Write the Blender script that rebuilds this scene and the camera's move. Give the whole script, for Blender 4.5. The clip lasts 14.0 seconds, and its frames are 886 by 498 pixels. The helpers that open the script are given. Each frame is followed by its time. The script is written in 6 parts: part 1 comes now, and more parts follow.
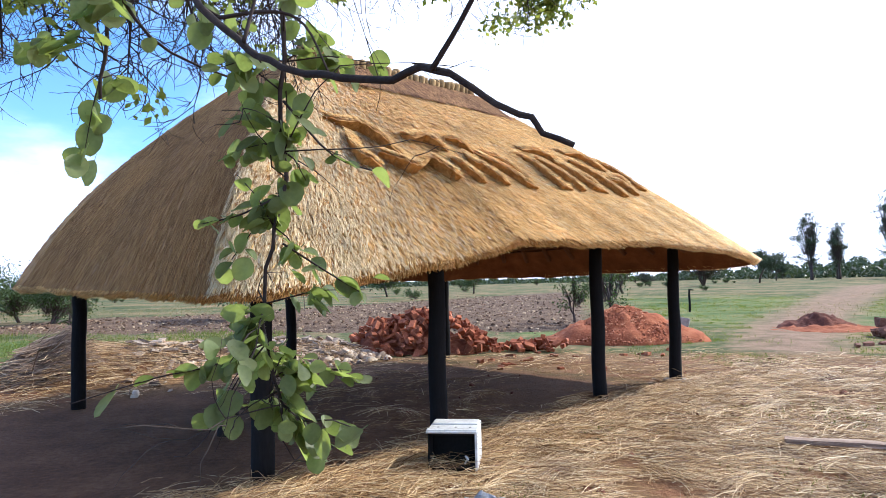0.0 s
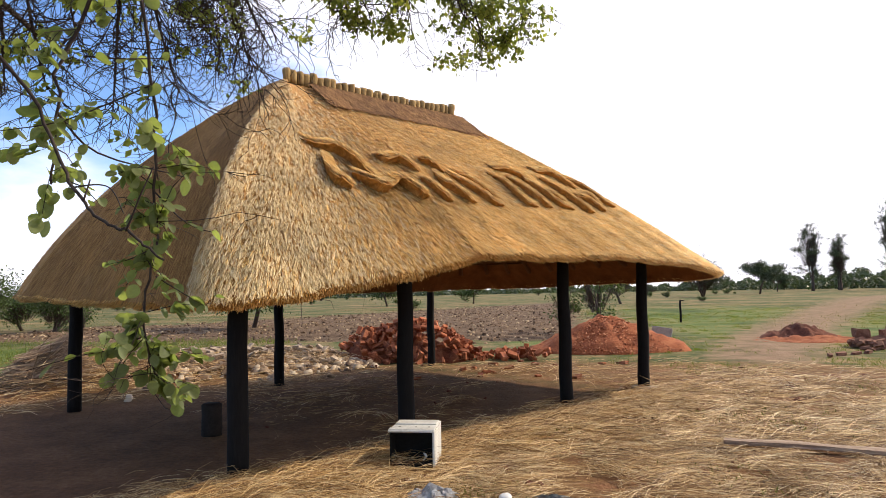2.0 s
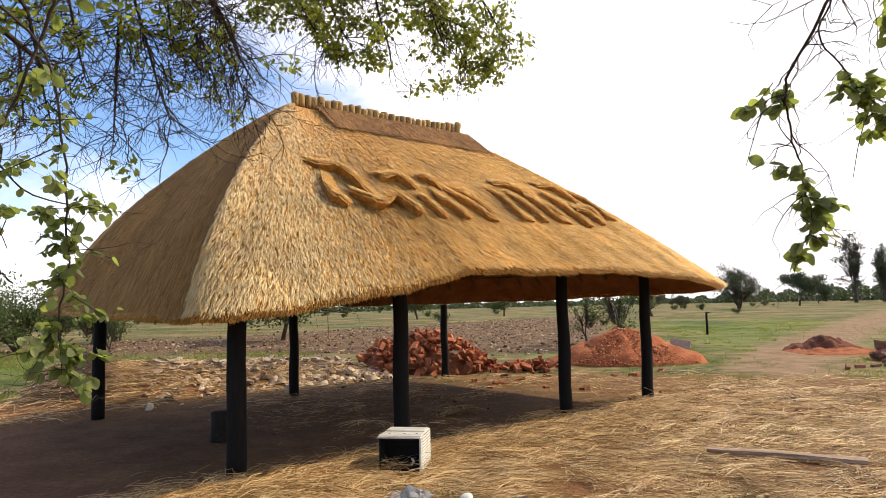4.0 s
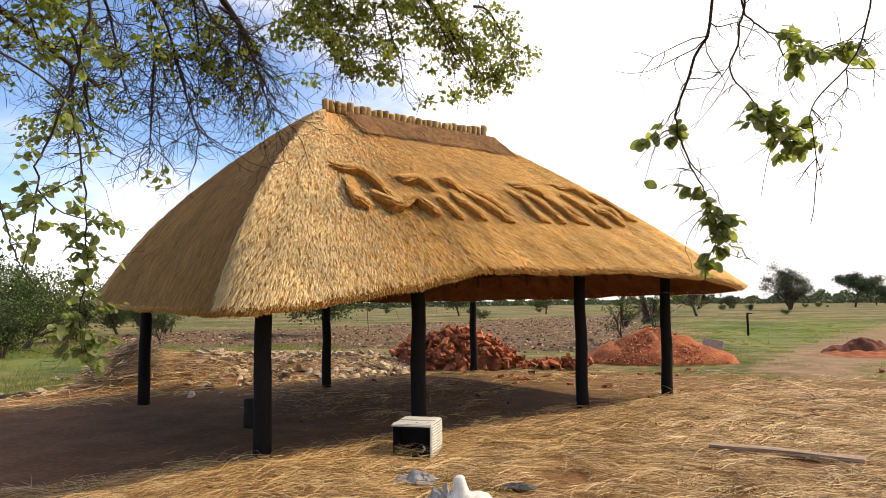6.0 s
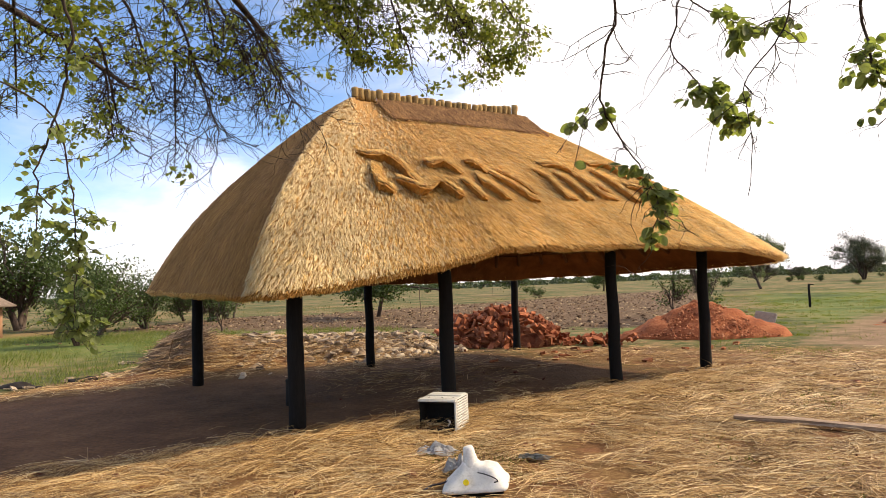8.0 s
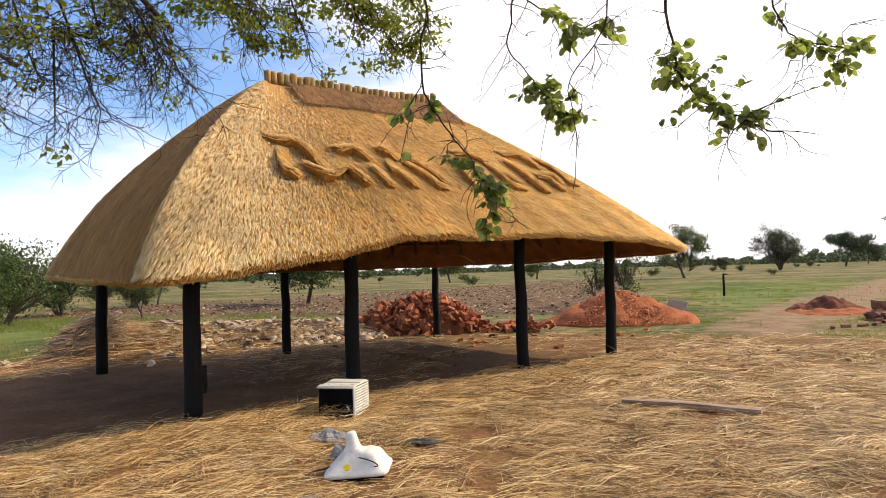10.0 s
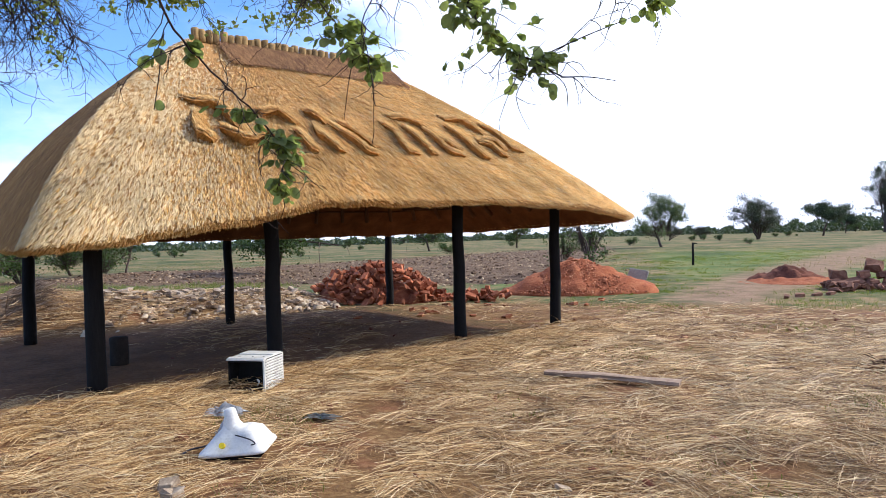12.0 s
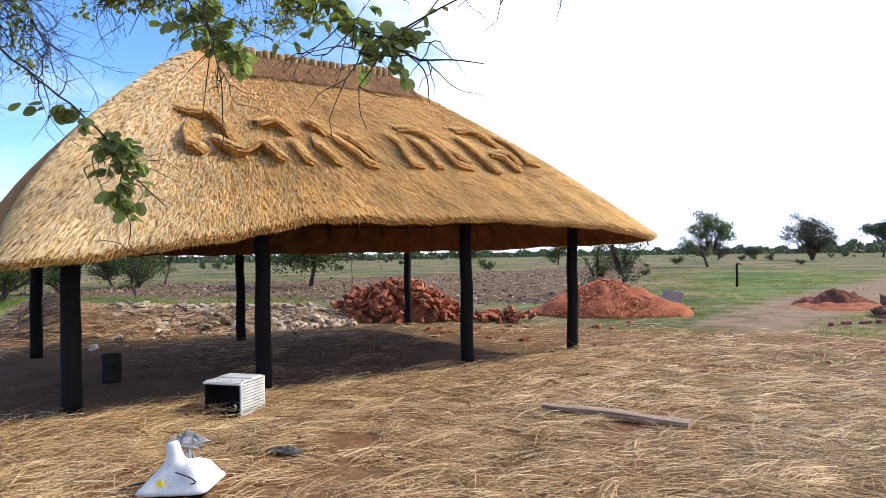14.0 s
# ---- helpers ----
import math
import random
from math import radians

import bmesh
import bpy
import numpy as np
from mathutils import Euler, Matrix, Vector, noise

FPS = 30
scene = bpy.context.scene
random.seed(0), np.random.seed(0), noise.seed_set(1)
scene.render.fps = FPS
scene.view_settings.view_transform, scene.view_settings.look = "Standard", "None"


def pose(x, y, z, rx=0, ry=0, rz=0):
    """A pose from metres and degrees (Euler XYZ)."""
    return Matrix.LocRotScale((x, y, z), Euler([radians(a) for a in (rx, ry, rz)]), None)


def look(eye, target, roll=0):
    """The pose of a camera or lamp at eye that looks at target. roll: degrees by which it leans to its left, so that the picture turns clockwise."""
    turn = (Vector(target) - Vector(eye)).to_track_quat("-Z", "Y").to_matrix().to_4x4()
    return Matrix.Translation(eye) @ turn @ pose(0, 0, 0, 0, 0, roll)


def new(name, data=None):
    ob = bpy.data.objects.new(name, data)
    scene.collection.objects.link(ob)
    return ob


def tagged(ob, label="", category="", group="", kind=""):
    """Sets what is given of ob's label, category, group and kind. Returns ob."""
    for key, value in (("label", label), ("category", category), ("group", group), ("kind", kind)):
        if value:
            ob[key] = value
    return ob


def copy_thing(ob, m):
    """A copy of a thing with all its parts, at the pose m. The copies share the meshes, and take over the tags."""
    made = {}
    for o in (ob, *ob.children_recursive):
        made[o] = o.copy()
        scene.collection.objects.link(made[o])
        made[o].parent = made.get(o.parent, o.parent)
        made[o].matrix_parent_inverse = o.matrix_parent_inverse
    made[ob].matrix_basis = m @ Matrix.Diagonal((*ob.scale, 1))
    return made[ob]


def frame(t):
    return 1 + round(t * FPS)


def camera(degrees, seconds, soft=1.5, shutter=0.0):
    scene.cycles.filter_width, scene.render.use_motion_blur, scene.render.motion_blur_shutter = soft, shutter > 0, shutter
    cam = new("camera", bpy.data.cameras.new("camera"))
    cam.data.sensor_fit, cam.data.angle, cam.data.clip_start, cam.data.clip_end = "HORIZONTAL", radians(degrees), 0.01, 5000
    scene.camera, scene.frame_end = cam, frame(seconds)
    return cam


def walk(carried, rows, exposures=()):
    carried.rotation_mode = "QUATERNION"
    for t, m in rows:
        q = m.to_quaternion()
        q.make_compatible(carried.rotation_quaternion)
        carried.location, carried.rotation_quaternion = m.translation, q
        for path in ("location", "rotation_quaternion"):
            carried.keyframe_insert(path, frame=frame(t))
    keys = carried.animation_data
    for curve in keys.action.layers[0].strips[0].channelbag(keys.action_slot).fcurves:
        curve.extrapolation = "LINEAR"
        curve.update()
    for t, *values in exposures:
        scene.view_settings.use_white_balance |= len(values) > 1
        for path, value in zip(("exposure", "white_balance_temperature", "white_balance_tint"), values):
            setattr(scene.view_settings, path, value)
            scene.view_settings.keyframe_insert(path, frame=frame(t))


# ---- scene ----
cam = camera(67.0, 14.0, 0.6)
PATH = [
    (0, (1.212, -0.22, 1.679), (0.907, 1.754, 1.774), -1.3),
    (0.5, (1.372, -0.222, 1.708), (1.056, 1.751, 1.788), -0.8),
    (1, (1.543, -0.338, 1.695), (1.257, 1.638, 1.799), -1.1),
    (1.5, (1.651, -0.516, 1.66), (1.346, 1.456, 1.797), -0.9),
    (2, (1.699, -0.709, 1.689), (1.385, 1.262, 1.813), -1.1),
    (2.5, (1.803, -0.726, 1.682), (1.432, 1.237, 1.792), -2.2),
    (3, (2.018, -0.876, 1.669), (1.565, 1.069, 1.779), -1.0),
    (3.5, (2.14, -0.925, 1.677), (1.743, 1.029, 1.84), -1.4),
    (6, (2.685, -1.298, 1.68), (2.142, 0.621, 1.837), -0.6),
    (6.5, (2.803, -1.351, 1.668), (2.282, 0.572, 1.838), -1.4),
    (7, (2.87, -1.346, 1.685), (2.299, 0.565, 1.835), -1.9),
    (7.5, (2.995, -1.337, 1.651), (2.349, 0.552, 1.767), -1.8),
    (8, (3.159, -1.372, 1.66), (2.45, 0.495, 1.763), -2.2),
    (8.5, (3.24, -1.372, 1.646), (2.663, 0.542, 1.729), -1.8),
    (11, (3.995, -1.005, 1.65), (3.476, 0.926, 1.671), -1.3),
    (11.5, (4.195, -0.823, 1.622), (3.691, 1.112, 1.599), -0.7),
    (12, (4.25, -0.771, 1.619), (3.749, 1.165, 1.583), -1.6),
    (12.5, (4.376, -0.588, 1.66), (3.89, 1.352, 1.621), 1.4),
    (13, (4.486, -0.466, 1.647), (3.996, 1.473, 1.591), -0.6),
    (13.5, (4.532, -0.358, 1.653), (3.988, 1.567, 1.645), -1.5),
    (14, (4.652, -0.118, 1.65), (4.024, 1.781, 1.663), -0.8),
]
LIGHT = ((0, 0.38, 5450, 10), (1.0, 0.26, 6150, 10), (1.7, -0.08, 6750, 11), (3, 0.02, 7250, 10), (7.5, 0.0, 7900, 11), (8.7, 0.08, 7700, 11), (11, -0.03, 6950, 10), (12.5, 0.1, 5500, 10), (14, 0.06, 5800, 10))
walk(cam, [(t, look(eye, target, roll)) for t, eye, target, roll in PATH], LIGHT)

# ---- light ----
SUN_TO = Vector((0.66, 0.43, 0.615)).normalized()
SUN_EL = math.asin(SUN_TO.z)
world = bpy.data.worlds.new("world")
scene.world = world
world.use_nodes = True
wn = world.node_tree
wn.nodes.clear()


def wnode(kind, **props):
    n = wn.nodes.new(kind)
    for k, v in props.items():
        setattr(n, k, v)
    return n


def wlink(a, b):
    wn.links.new(a, b)


sky = wnode("ShaderNodeTexSky")
sky.sky_type, sky.sun_disc = "NISHITA", False
sky.sun_elevation, sky.sun_rotation = SUN_EL, math.atan2(SUN_TO.x, SUN_TO.y)
sky.altitude, sky.dust_density, sky.ozone_density = 1200, 0.7, 2.5
wcoord = wnode("ShaderNodeTexCoord")
# thin bright cloud: thickest towards the sun and the horizon, broken overhead
wmap = wnode("ShaderNodeMapping")
wmap.inputs["Scale"].default_value = (1.0, 1.0, 2.6)
wlink(wcoord.outputs["Generated"], wmap.inputs["Vector"])
wnoise = wnode("ShaderNodeTexNoise")
wnoise.inputs["Scale"].default_value, wnoise.inputs["Detail"].default_value = 2.2, 7
wnoise.inputs["Roughness"].default_value = 0.55
wlink(wmap.outputs["Vector"], wnoise.inputs["Vector"])
wdot = wnode("ShaderNodeVectorMath", operation="DOT_PRODUCT")
wdot.inputs[1].default_value = SUN_TO
wlink(wcoord.outputs["Generated"], wdot.inputs[0])
near_sun = wnode("ShaderNodeMapRange")
near_sun.inputs["From Min"].default_value, near_sun.inputs["From Max"].default_value = 0.15, 0.62
near_sun.inputs["To Min"].default_value, near_sun.inputs["To Max"].default_value = 0.0, 0.62
wlink(wdot.outputs["Value"], near_sun.inputs["Value"])
wsep = wnode("ShaderNodeSeparateXYZ")
wlink(wcoord.outputs["Generated"], wsep.inputs["Vector"])
low = wnode("ShaderNodeMapRange")
low.inputs["From Min"].default_value, low.inputs["From Max"].default_value = 0.06, 0.24
low.inputs["To Min"].default_value, low.inputs["To Max"].default_value = 0.34, 0.0
wlink(wsep.outputs["Z"], low.inputs["Value"])
high = wnode("ShaderNodeMapRange", interpolation_type="SMOOTHSTEP")
high.inputs["From Min"].default_value, high.inputs["From Max"].default_value = 0.5, 0.8
high.inputs["To Min"].default_value, high.inputs["To Max"].default_value = 1.0, 0.25
wlink(wsep.outputs["Z"], high.inputs["Value"])
bank = wnode("ShaderNodeMath", operation="MULTIPLY")
wlink(near_sun.outputs["Result"], bank.inputs[0]), wlink(high.outputs["Result"], bank.inputs[1])
ahead = wnode("ShaderNodeMapRange", interpolation_type="SMOOTHSTEP")
ahead.inputs["From Min"].default_value, ahead.inputs["From Max"].default_value = -0.5, 0.0
wlink(wdot.outputs["Value"], ahead.inputs["Value"])
low_bank = wnode("ShaderNodeMath", operation="MULTIPLY")
wlink(low.outputs["Result"], low_bank.inputs[0]), wlink(ahead.outputs["Result"], low_bank.inputs[1])
wadd = wnode("ShaderNodeMath", operation="ADD")
wlink(bank.outputs["Value"], wadd.inputs[0]), wlink(low_bank.outputs["Value"], wadd.inputs[1])
wadd2 = wnode("ShaderNodeMath", operation="ADD")
wlink(wadd.outputs["Value"], wadd2.inputs[0]), wlink(wnoise.outputs["Fac"], wadd2.inputs[1])
cover = wnode("ShaderNodeMapRange", interpolation_type="SMOOTHSTEP")
cover.inputs["From Min"].default_value, cover.inputs["From Max"].default_value = 0.5, 0.82
wlink(wadd2.outputs["Value"], cover.inputs["Value"])
wmix = wnode("ShaderNodeMix", data_type="RGBA")
wlink(cover.outputs["Result"], wmix.inputs["Factor"])
wtint = wnode("ShaderNodeMix", data_type="RGBA", blend_type="MULTIPLY")
wtint.inputs["Factor"].default_value = 1.0
wtint.inputs["B"].default_value = (1.45, 1.7, 2.05, 1)
wlink(sky.outputs["Color"], wtint.inputs["A"])
wlink(wtint.outputs["Result"], wmix.inputs["A"])
CLOUD = 10.5
wmix.inputs["B"].default_value = (CLOUD, CLOUD * 1.02, CLOUD * 1.16, 1)
wback = wnode("ShaderNodeBackground")
wback.inputs["Strength"].default_value = 0.13
wlink(wmix.outputs["Result"], wback.inputs["Color"])
wout = wnode("ShaderNodeOutputWorld")
wlink(wback.outputs["Background"], wout.inputs["Surface"])

sun = new("sun", bpy.data.lights.new("sun", "SUN"))
sun.data.energy, sun.data.angle, sun.data.color = 5.0, radians(0.6), (1.0, 0.88, 0.7)
sun.matrix_world = look(SUN_TO * 60, (0, 0, 0))


# ---- materials ----
def material(name):
    m = bpy.data.materials.new(name)
    m.use_nodes = True
    nt = m.node_tree
    return m, nt, nt.nodes["Principled BSDF"]


def put_node(nt, kind, **values):
    n = nt.nodes.new(kind)
    for k, v in values.items():
        n.inputs[k].default_value = v
    return n


def ramp(nt, source, stops):
    r = nt.nodes.new("ShaderNodeValToRGB")
    while len(r.color_ramp.elements) < len(stops):
        r.color_ramp.elements.new(0.5)
    for e, (at, c) in zip(r.color_ramp.elements, stops):
        e.position, e.color = at, (*c, 1)
    nt.links.new(source, r.inputs["Fac"])
    return r.outputs["Color"]


def noise_of(nt, scale, detail=5, rough=0.6, stretch=(1, 1, 1), coord="Object"):
    tc = nt.nodes.new("ShaderNodeTexCoord")
    mp = put_node(nt, "ShaderNodeMapping", Scale=stretch)
    nt.links.new(tc.outputs[coord], mp.inputs["Vector"])
    n = put_node(nt, "ShaderNodeTexNoise", Scale=scale, Detail=detail, Roughness=rough)
    nt.links.new(mp.outputs["Vector"], n.inputs["Vector"])
    return n.outputs["Fac"]


def mixed(nt, fac, a, b, blend="MIX"):
    m = nt.nodes.new("ShaderNodeMix")
    m.data_type, m.blend_type = "RGBA", blend
    for src, key in ((fac, "Factor"), (a, "A"), (b, "B")):
        if isinstance(src, (int, float)):
            m.inputs[key].default_value = src
        elif isinstance(src, tuple):
            m.inputs[key].default_value = (*src, 1)
        else:
            nt.links.new(src, m.inputs[key])
    return m.outputs["Result"]


def bump(nt, height, bsdf, strength=0.4, distance=0.02):
    b = put_node(nt, "ShaderNodeBump", Strength=strength, Distance=distance)
    nt.links.new(height, b.inputs["Height"])
    nt.links.new(b.outputs["Normal"], bsdf.inputs["Normal"])


def surface(name, dark, mid, light, scale=8, fine=60, rough=0.85, relief=0.4, distance=0.01, stretch=(1, 1, 1), vary=0.0, metal=0.0):
    """A material of three tones with coarse and fine variation; vary: tone from piece to piece."""
    m, nt, bsdf = material(name)
    coarse, grain = noise_of(nt, scale, 4, 0.6, stretch), noise_of(nt, fine, 4, 0.7, stretch)
    both = mixed(nt, 0.45, coarse, grain)
    colour = ramp(nt, both, ((0.32, dark), (0.5, mid), (0.68, light)))
    if vary:
        info = nt.nodes.new("ShaderNodeObjectInfo")
        tone = ramp(nt, info.outputs["Random"], ((0.0, (1 - vary,) * 3), (1.0, (1 + vary * 0.6,) * 3)))
        colour = mixed(nt, 1.0, colour, tone, "MULTIPLY")
    nt.links.new(colour, bsdf.inputs["Base Color"])
    bsdf.inputs["Roughness"].default_value, bsdf.inputs["Metallic"].default_value = rough, metal
    bsdf.inputs["Specular IOR Level"].default_value = 0.25
    bump(nt, both, bsdf, relief, distance)
    return m


def straw_material(name, stops, rough=0.55, fine=30):
    """Strands: a tone to each, with a little drift along them."""
    m, nt, bsdf = material(name)
    geo = nt.nodes.new("ShaderNodeNewGeometry")
    tone = ramp(nt, geo.outputs["Random Per Island"], stops)
    patch = ramp(nt, noise_of(nt, 1.3, 4), ((0.3, (0.72, 0.7, 0.68)), (0.7, (1.15, 1.12, 1.05))))
    nt.links.new(mixed(nt, 1.0, tone, patch, "MULTIPLY"), bsdf.inputs["Base Color"])
    bsdf.inputs["Roughness"].default_value = rough
    bsdf.inputs["Specular IOR Level"].default_value = 0.35
    return m


def leaf_material(name, dark, mid, light, through_light=0.45):
    m, nt, bsdf = material(name)
    geo = nt.nodes.new("ShaderNodeNewGeometry")
    info = nt.nodes.new("ShaderNodeObjectInfo")
    add = nt.nodes.new("ShaderNodeMath")
    add.operation = "ADD"
    nt.links.new(geo.outputs["Random Per Island"], add.inputs[0]), nt.links.new(info.outputs["Random"], add.inputs[1])
    fract = nt.nodes.new("ShaderNodeMath")
    fract.operation = "FRACT"
    nt.links.new(add.outputs["Value"], fract.inputs[0])
    tone = ramp(nt, fract.outputs["Value"], ((0.0, dark), (0.55, mid), (1.0, light)))
    colour = mixed(nt, 0.35, tone, ramp(nt, noise_of(nt, 40, 3), ((0.3, dark), (0.7, light))))
    nt.links.new(colour, bsdf.inputs["Base Color"])
    bsdf.inputs["Roughness"].default_value = 0.45
    bsdf.inputs["Specular IOR Level"].default_value = 0.3
    tl = nt.nodes.new("ShaderNodeBsdfTranslucent")
    nt.links.new(mixed(nt, 1.0, colour, (1.25, 1.35, 0.6), "MULTIPLY"), tl.inputs["Color"])
    mx = put_node(nt, "ShaderNodeMixShader", Fac=through_light)
    nt.links.new(bsdf.outputs["BSDF"], mx.inputs[1]), nt.links.new(tl.outputs["BSDF"], mx.inputs[2])
    nt.links.new(mx.outputs["Shader"], nt.nodes["Material Output"].inputs["Surface"])
    return m


M_POST = surface("tarred_wood", (0.0025, 0.002, 0.0022), (0.005, 0.0042, 0.0045), (0.012, 0.01, 0.01), 5, 50, 0.88, 0.5, 0.01, (1, 1, 0.15))
M_POLE = surface("gum_pole", (0.06, 0.025, 0.012), (0.11, 0.05, 0.024), (0.17, 0.085, 0.04), 4, 40, 0.8, 0.4, 0.006)
M_BRICK = surface("red_brick", (0.17, 0.05, 0.024), (0.33, 0.1, 0.046), (0.5, 0.22, 0.11), 9, 70, 0.9, 0.6, 0.008, vary=0.5)
M_OLDBRICK = surface("old_brick", (0.12, 0.052, 0.034), (0.23, 0.105, 0.066), (0.36, 0.2, 0.13), 7, 60, 0.95, 0.6, 0.008, vary=0.35)
M_RUBBLE = surface("pale_rubble", (0.18, 0.125, 0.09), (0.36, 0.28, 0.2), (0.58, 0.49, 0.38), 6, 50, 0.95, 0.6, 0.008, vary=0.4)
M_SOILCLOD = surface("soil_clod", (0.2, 0.062, 0.03), (0.33, 0.11, 0.055), (0.48, 0.22, 0.12), 9, 60, 0.95, 0.3, 0.005, vary=0.3)
M_REDSOIL = surface("red_soil", (0.15, 0.042, 0.018), (0.3, 0.09, 0.036), (0.43, 0.165, 0.075), 4, 22, 0.95, 0.9, 0.05)
M_DARKSOIL = surface("dark_soil", (0.06, 0.025, 0.016), (0.14, 0.05, 0.03), (0.26, 0.09, 0.05), 3, 20, 0.95, 0.9, 0.05)
M_CONCRETE = surface("concrete", (0.2, 0.18, 0.16), (0.3, 0.27, 0.23), (0.4, 0.36, 0.31), 6, 60, 0.9, 0.4, 0.006)
M_PLANK = surface("weathered_plank", (0.09, 0.055, 0.036), (0.29, 0.2, 0.14), (0.56, 0.44, 0.33), 5, 40, 0.85, 0.5, 0.006, (0.2, 6, 6))
M_BARK = surface("bark", (0.02, 0.014, 0.012), (0.045, 0.032, 0.027), (0.085, 0.065, 0.055), 12, 70, 0.9, 0.7, 0.006)
M_FARBARK = surface("far_bark", (0.05, 0.035, 0.028), (0.085, 0.06, 0.05), (0.13, 0.1, 0.08), 4, 30, 0.9, 0.5, 0.01)
M_WHITE = surface("white_plastic", (0.4, 0.39, 0.36), (0.58, 0.57, 0.54), (0.7, 0.69, 0.66), 7, 50, 0.5, 0.15, 0.004)
M_BLACK = surface("black_plastic", (0.003, 0.003, 0.003), (0.006, 0.006, 0.006), (0.012, 0.011, 0.01), 8, 40, 0.9, 0.2, 0.004)
M_BAG = surface("white_glass", (0.45, 0.44, 0.42), (0.64, 0.63, 0.61), (0.74, 0.73, 0.71), 9, 60, 0.45, 0.3, 0.006)
M_YELLOW = surface("yellow_print", (0.7, 0.5, 0.01), (0.8, 0.6, 0.02), (0.85, 0.66, 0.05), 20, 90, 0.5, 0.1, 0.002)
M_INK = surface("dark_print", (0.01, 0.01, 0.015), (0.02, 0.02, 0.03), (0.04, 0.04, 0.06), 20, 90, 0.5, 0.1, 0.002)
M_FOIL = surface("clear_film", (0.35, 0.36, 0.38), (0.5, 0.5, 0.52), (0.7, 0.7, 0.72), 30, 120, 0.2, 0.6, 0.01)
M_BLUE = surface("blue_scrap", (0.08, 0.09, 0.09), (0.2, 0.22, 0.22), (0.42, 0.44, 0.43), 20, 90, 0.5, 0.3, 0.004)
M_STUMP = surface("dark_stump", (0.01, 0.008, 0.007), (0.02, 0.015, 0.013), (0.035, 0.027, 0.022), 8, 60, 0.9, 0.5, 0.01)
M_GREYSHEET = surface("grey_board", (0.18, 0.135, 0.1), (0.3, 0.235, 0.175), (0.42, 0.34, 0.26), 5, 60, 0.8, 0.3, 0.004)
M_CAP = surface("ridge_mud", (0.11, 0.045, 0.025), (0.2, 0.09, 0.042), (0.38, 0.2, 0.08), 2.2, 55, 0.95, 0.8, 0.03)
M_BUNDLE = surface("bundle_reed", (0.14, 0.08, 0.03), (0.31, 0.2, 0.08), (0.47, 0.33, 0.15), 20, 120, 0.8, 0.8, 0.012, (1, 1, 0.12), vary=0.25)
M_HUTWALL = surface("mud_wall", (0.3, 0.16, 0.1), (0.4, 0.22, 0.14), (0.46, 0.28, 0.19), 3, 30, 0.95, 0.4, 0.01)
M_REED = straw_material("thatch_reeds", ((0.0, (0.27, 0.125, 0.03)), (0.22, (0.62, 0.325, 0.082)), (0.6, (0.86, 0.52, 0.15)), (1.0, (0.95, 0.74, 0.34))))
M_PALE = straw_material("pale_reeds", ((0.0, (0.36, 0.23, 0.1)), (0.25, (0.62, 0.45, 0.22)), (0.65, (0.78, 0.61, 0.34)), (1.0, (0.88, 0.75, 0.5))))
M_STRAW = straw_material("loose_straw", ((0.0, (0.09, 0.04, 0.015)), (0.4, (0.3, 0.16, 0.058)), (0.74, (0.62, 0.41, 0.185)), (1.0, (0.86, 0.69, 0.42))), 0.55)
M_CAPREED = straw_material("cap_reeds", ((0.0, (0.09, 0.038, 0.018)), (0.5, (0.22, 0.105, 0.045)), (1.0, (0.46, 0.26, 0.1))), 0.8)
M_GRASS = leaf_material("grass_blades", (0.07, 0.11, 0.024), (0.125, 0.17, 0.04), (0.27, 0.27, 0.09), 0.5)
M_LEAF = leaf_material("broad_leaf", (0.095, 0.122, 0.058), (0.185, 0.222, 0.098), (0.34, 0.38, 0.18), 0.6)
M_SMALL_LEAF = leaf_material("small_leaf", (0.07, 0.1, 0.035), (0.18, 0.22, 0.07), (0.4, 0.41, 0.12), 0.6)
M_BUSH = leaf_material("bush_leaf", (0.03, 0.05, 0.016), (0.052, 0.085, 0.026), (0.1, 0.14, 0.045), 0.3)
M_PALEBUSH = leaf_material("pale_bush_leaf", (0.06, 0.085, 0.045), (0.12, 0.15, 0.08), (0.2, 0.23, 0.13), 0.35)
M_THORN = leaf_material("thorn_leaf", (0.024, 0.032, 0.022), (0.042, 0.052, 0.034), (0.075, 0.085, 0.055), 0.25)
M_GUM = leaf_material("gum_leaf", (0.03, 0.045, 0.028), (0.052, 0.075, 0.042), (0.09, 0.115, 0.065), 0.25)


def thatch_material():
    m, nt, bsdf = material("thatch")
    fine = noise_of(nt, 1.0, 4, 0.65, (95, 5, 1), "UV")
    course = noise_of(nt, 1.0, 3, 0.55, (14, 3.2, 1), "UV")
    patch = noise_of(nt, 0.8, 4, 0.6)
    both = mixed(nt, 0.4, fine, course)
    colour = ramp(nt, both, ((0.3, (0.18, 0.083, 0.022)), (0.48, (0.46, 0.235, 0.064)), (0.7, (0.68, 0.4, 0.13))))
    colour = mixed(nt, 1.0, colour, ramp(nt, patch, ((0.3, (0.78, 0.74, 0.7)), (0.7, (1.12, 1.1, 1.05)))), "MULTIPLY")
    nt.links.new(colour, bsdf.inputs["Base Color"])
    bsdf.inputs["Roughness"].default_value = 0.75
    bump(nt, both, bsdf, 0.9, 0.03)
    return m


M_THATCH = thatch_material()
# red-brown reeds under the roof, darkened to hold the shade there
M_UNDER = surface("shaded_under_reeds", (0.09, 0.034, 0.014), (0.18, 0.075, 0.03), (0.29, 0.13, 0.055), 3, 70, 0.95, 0.7, 0.015)


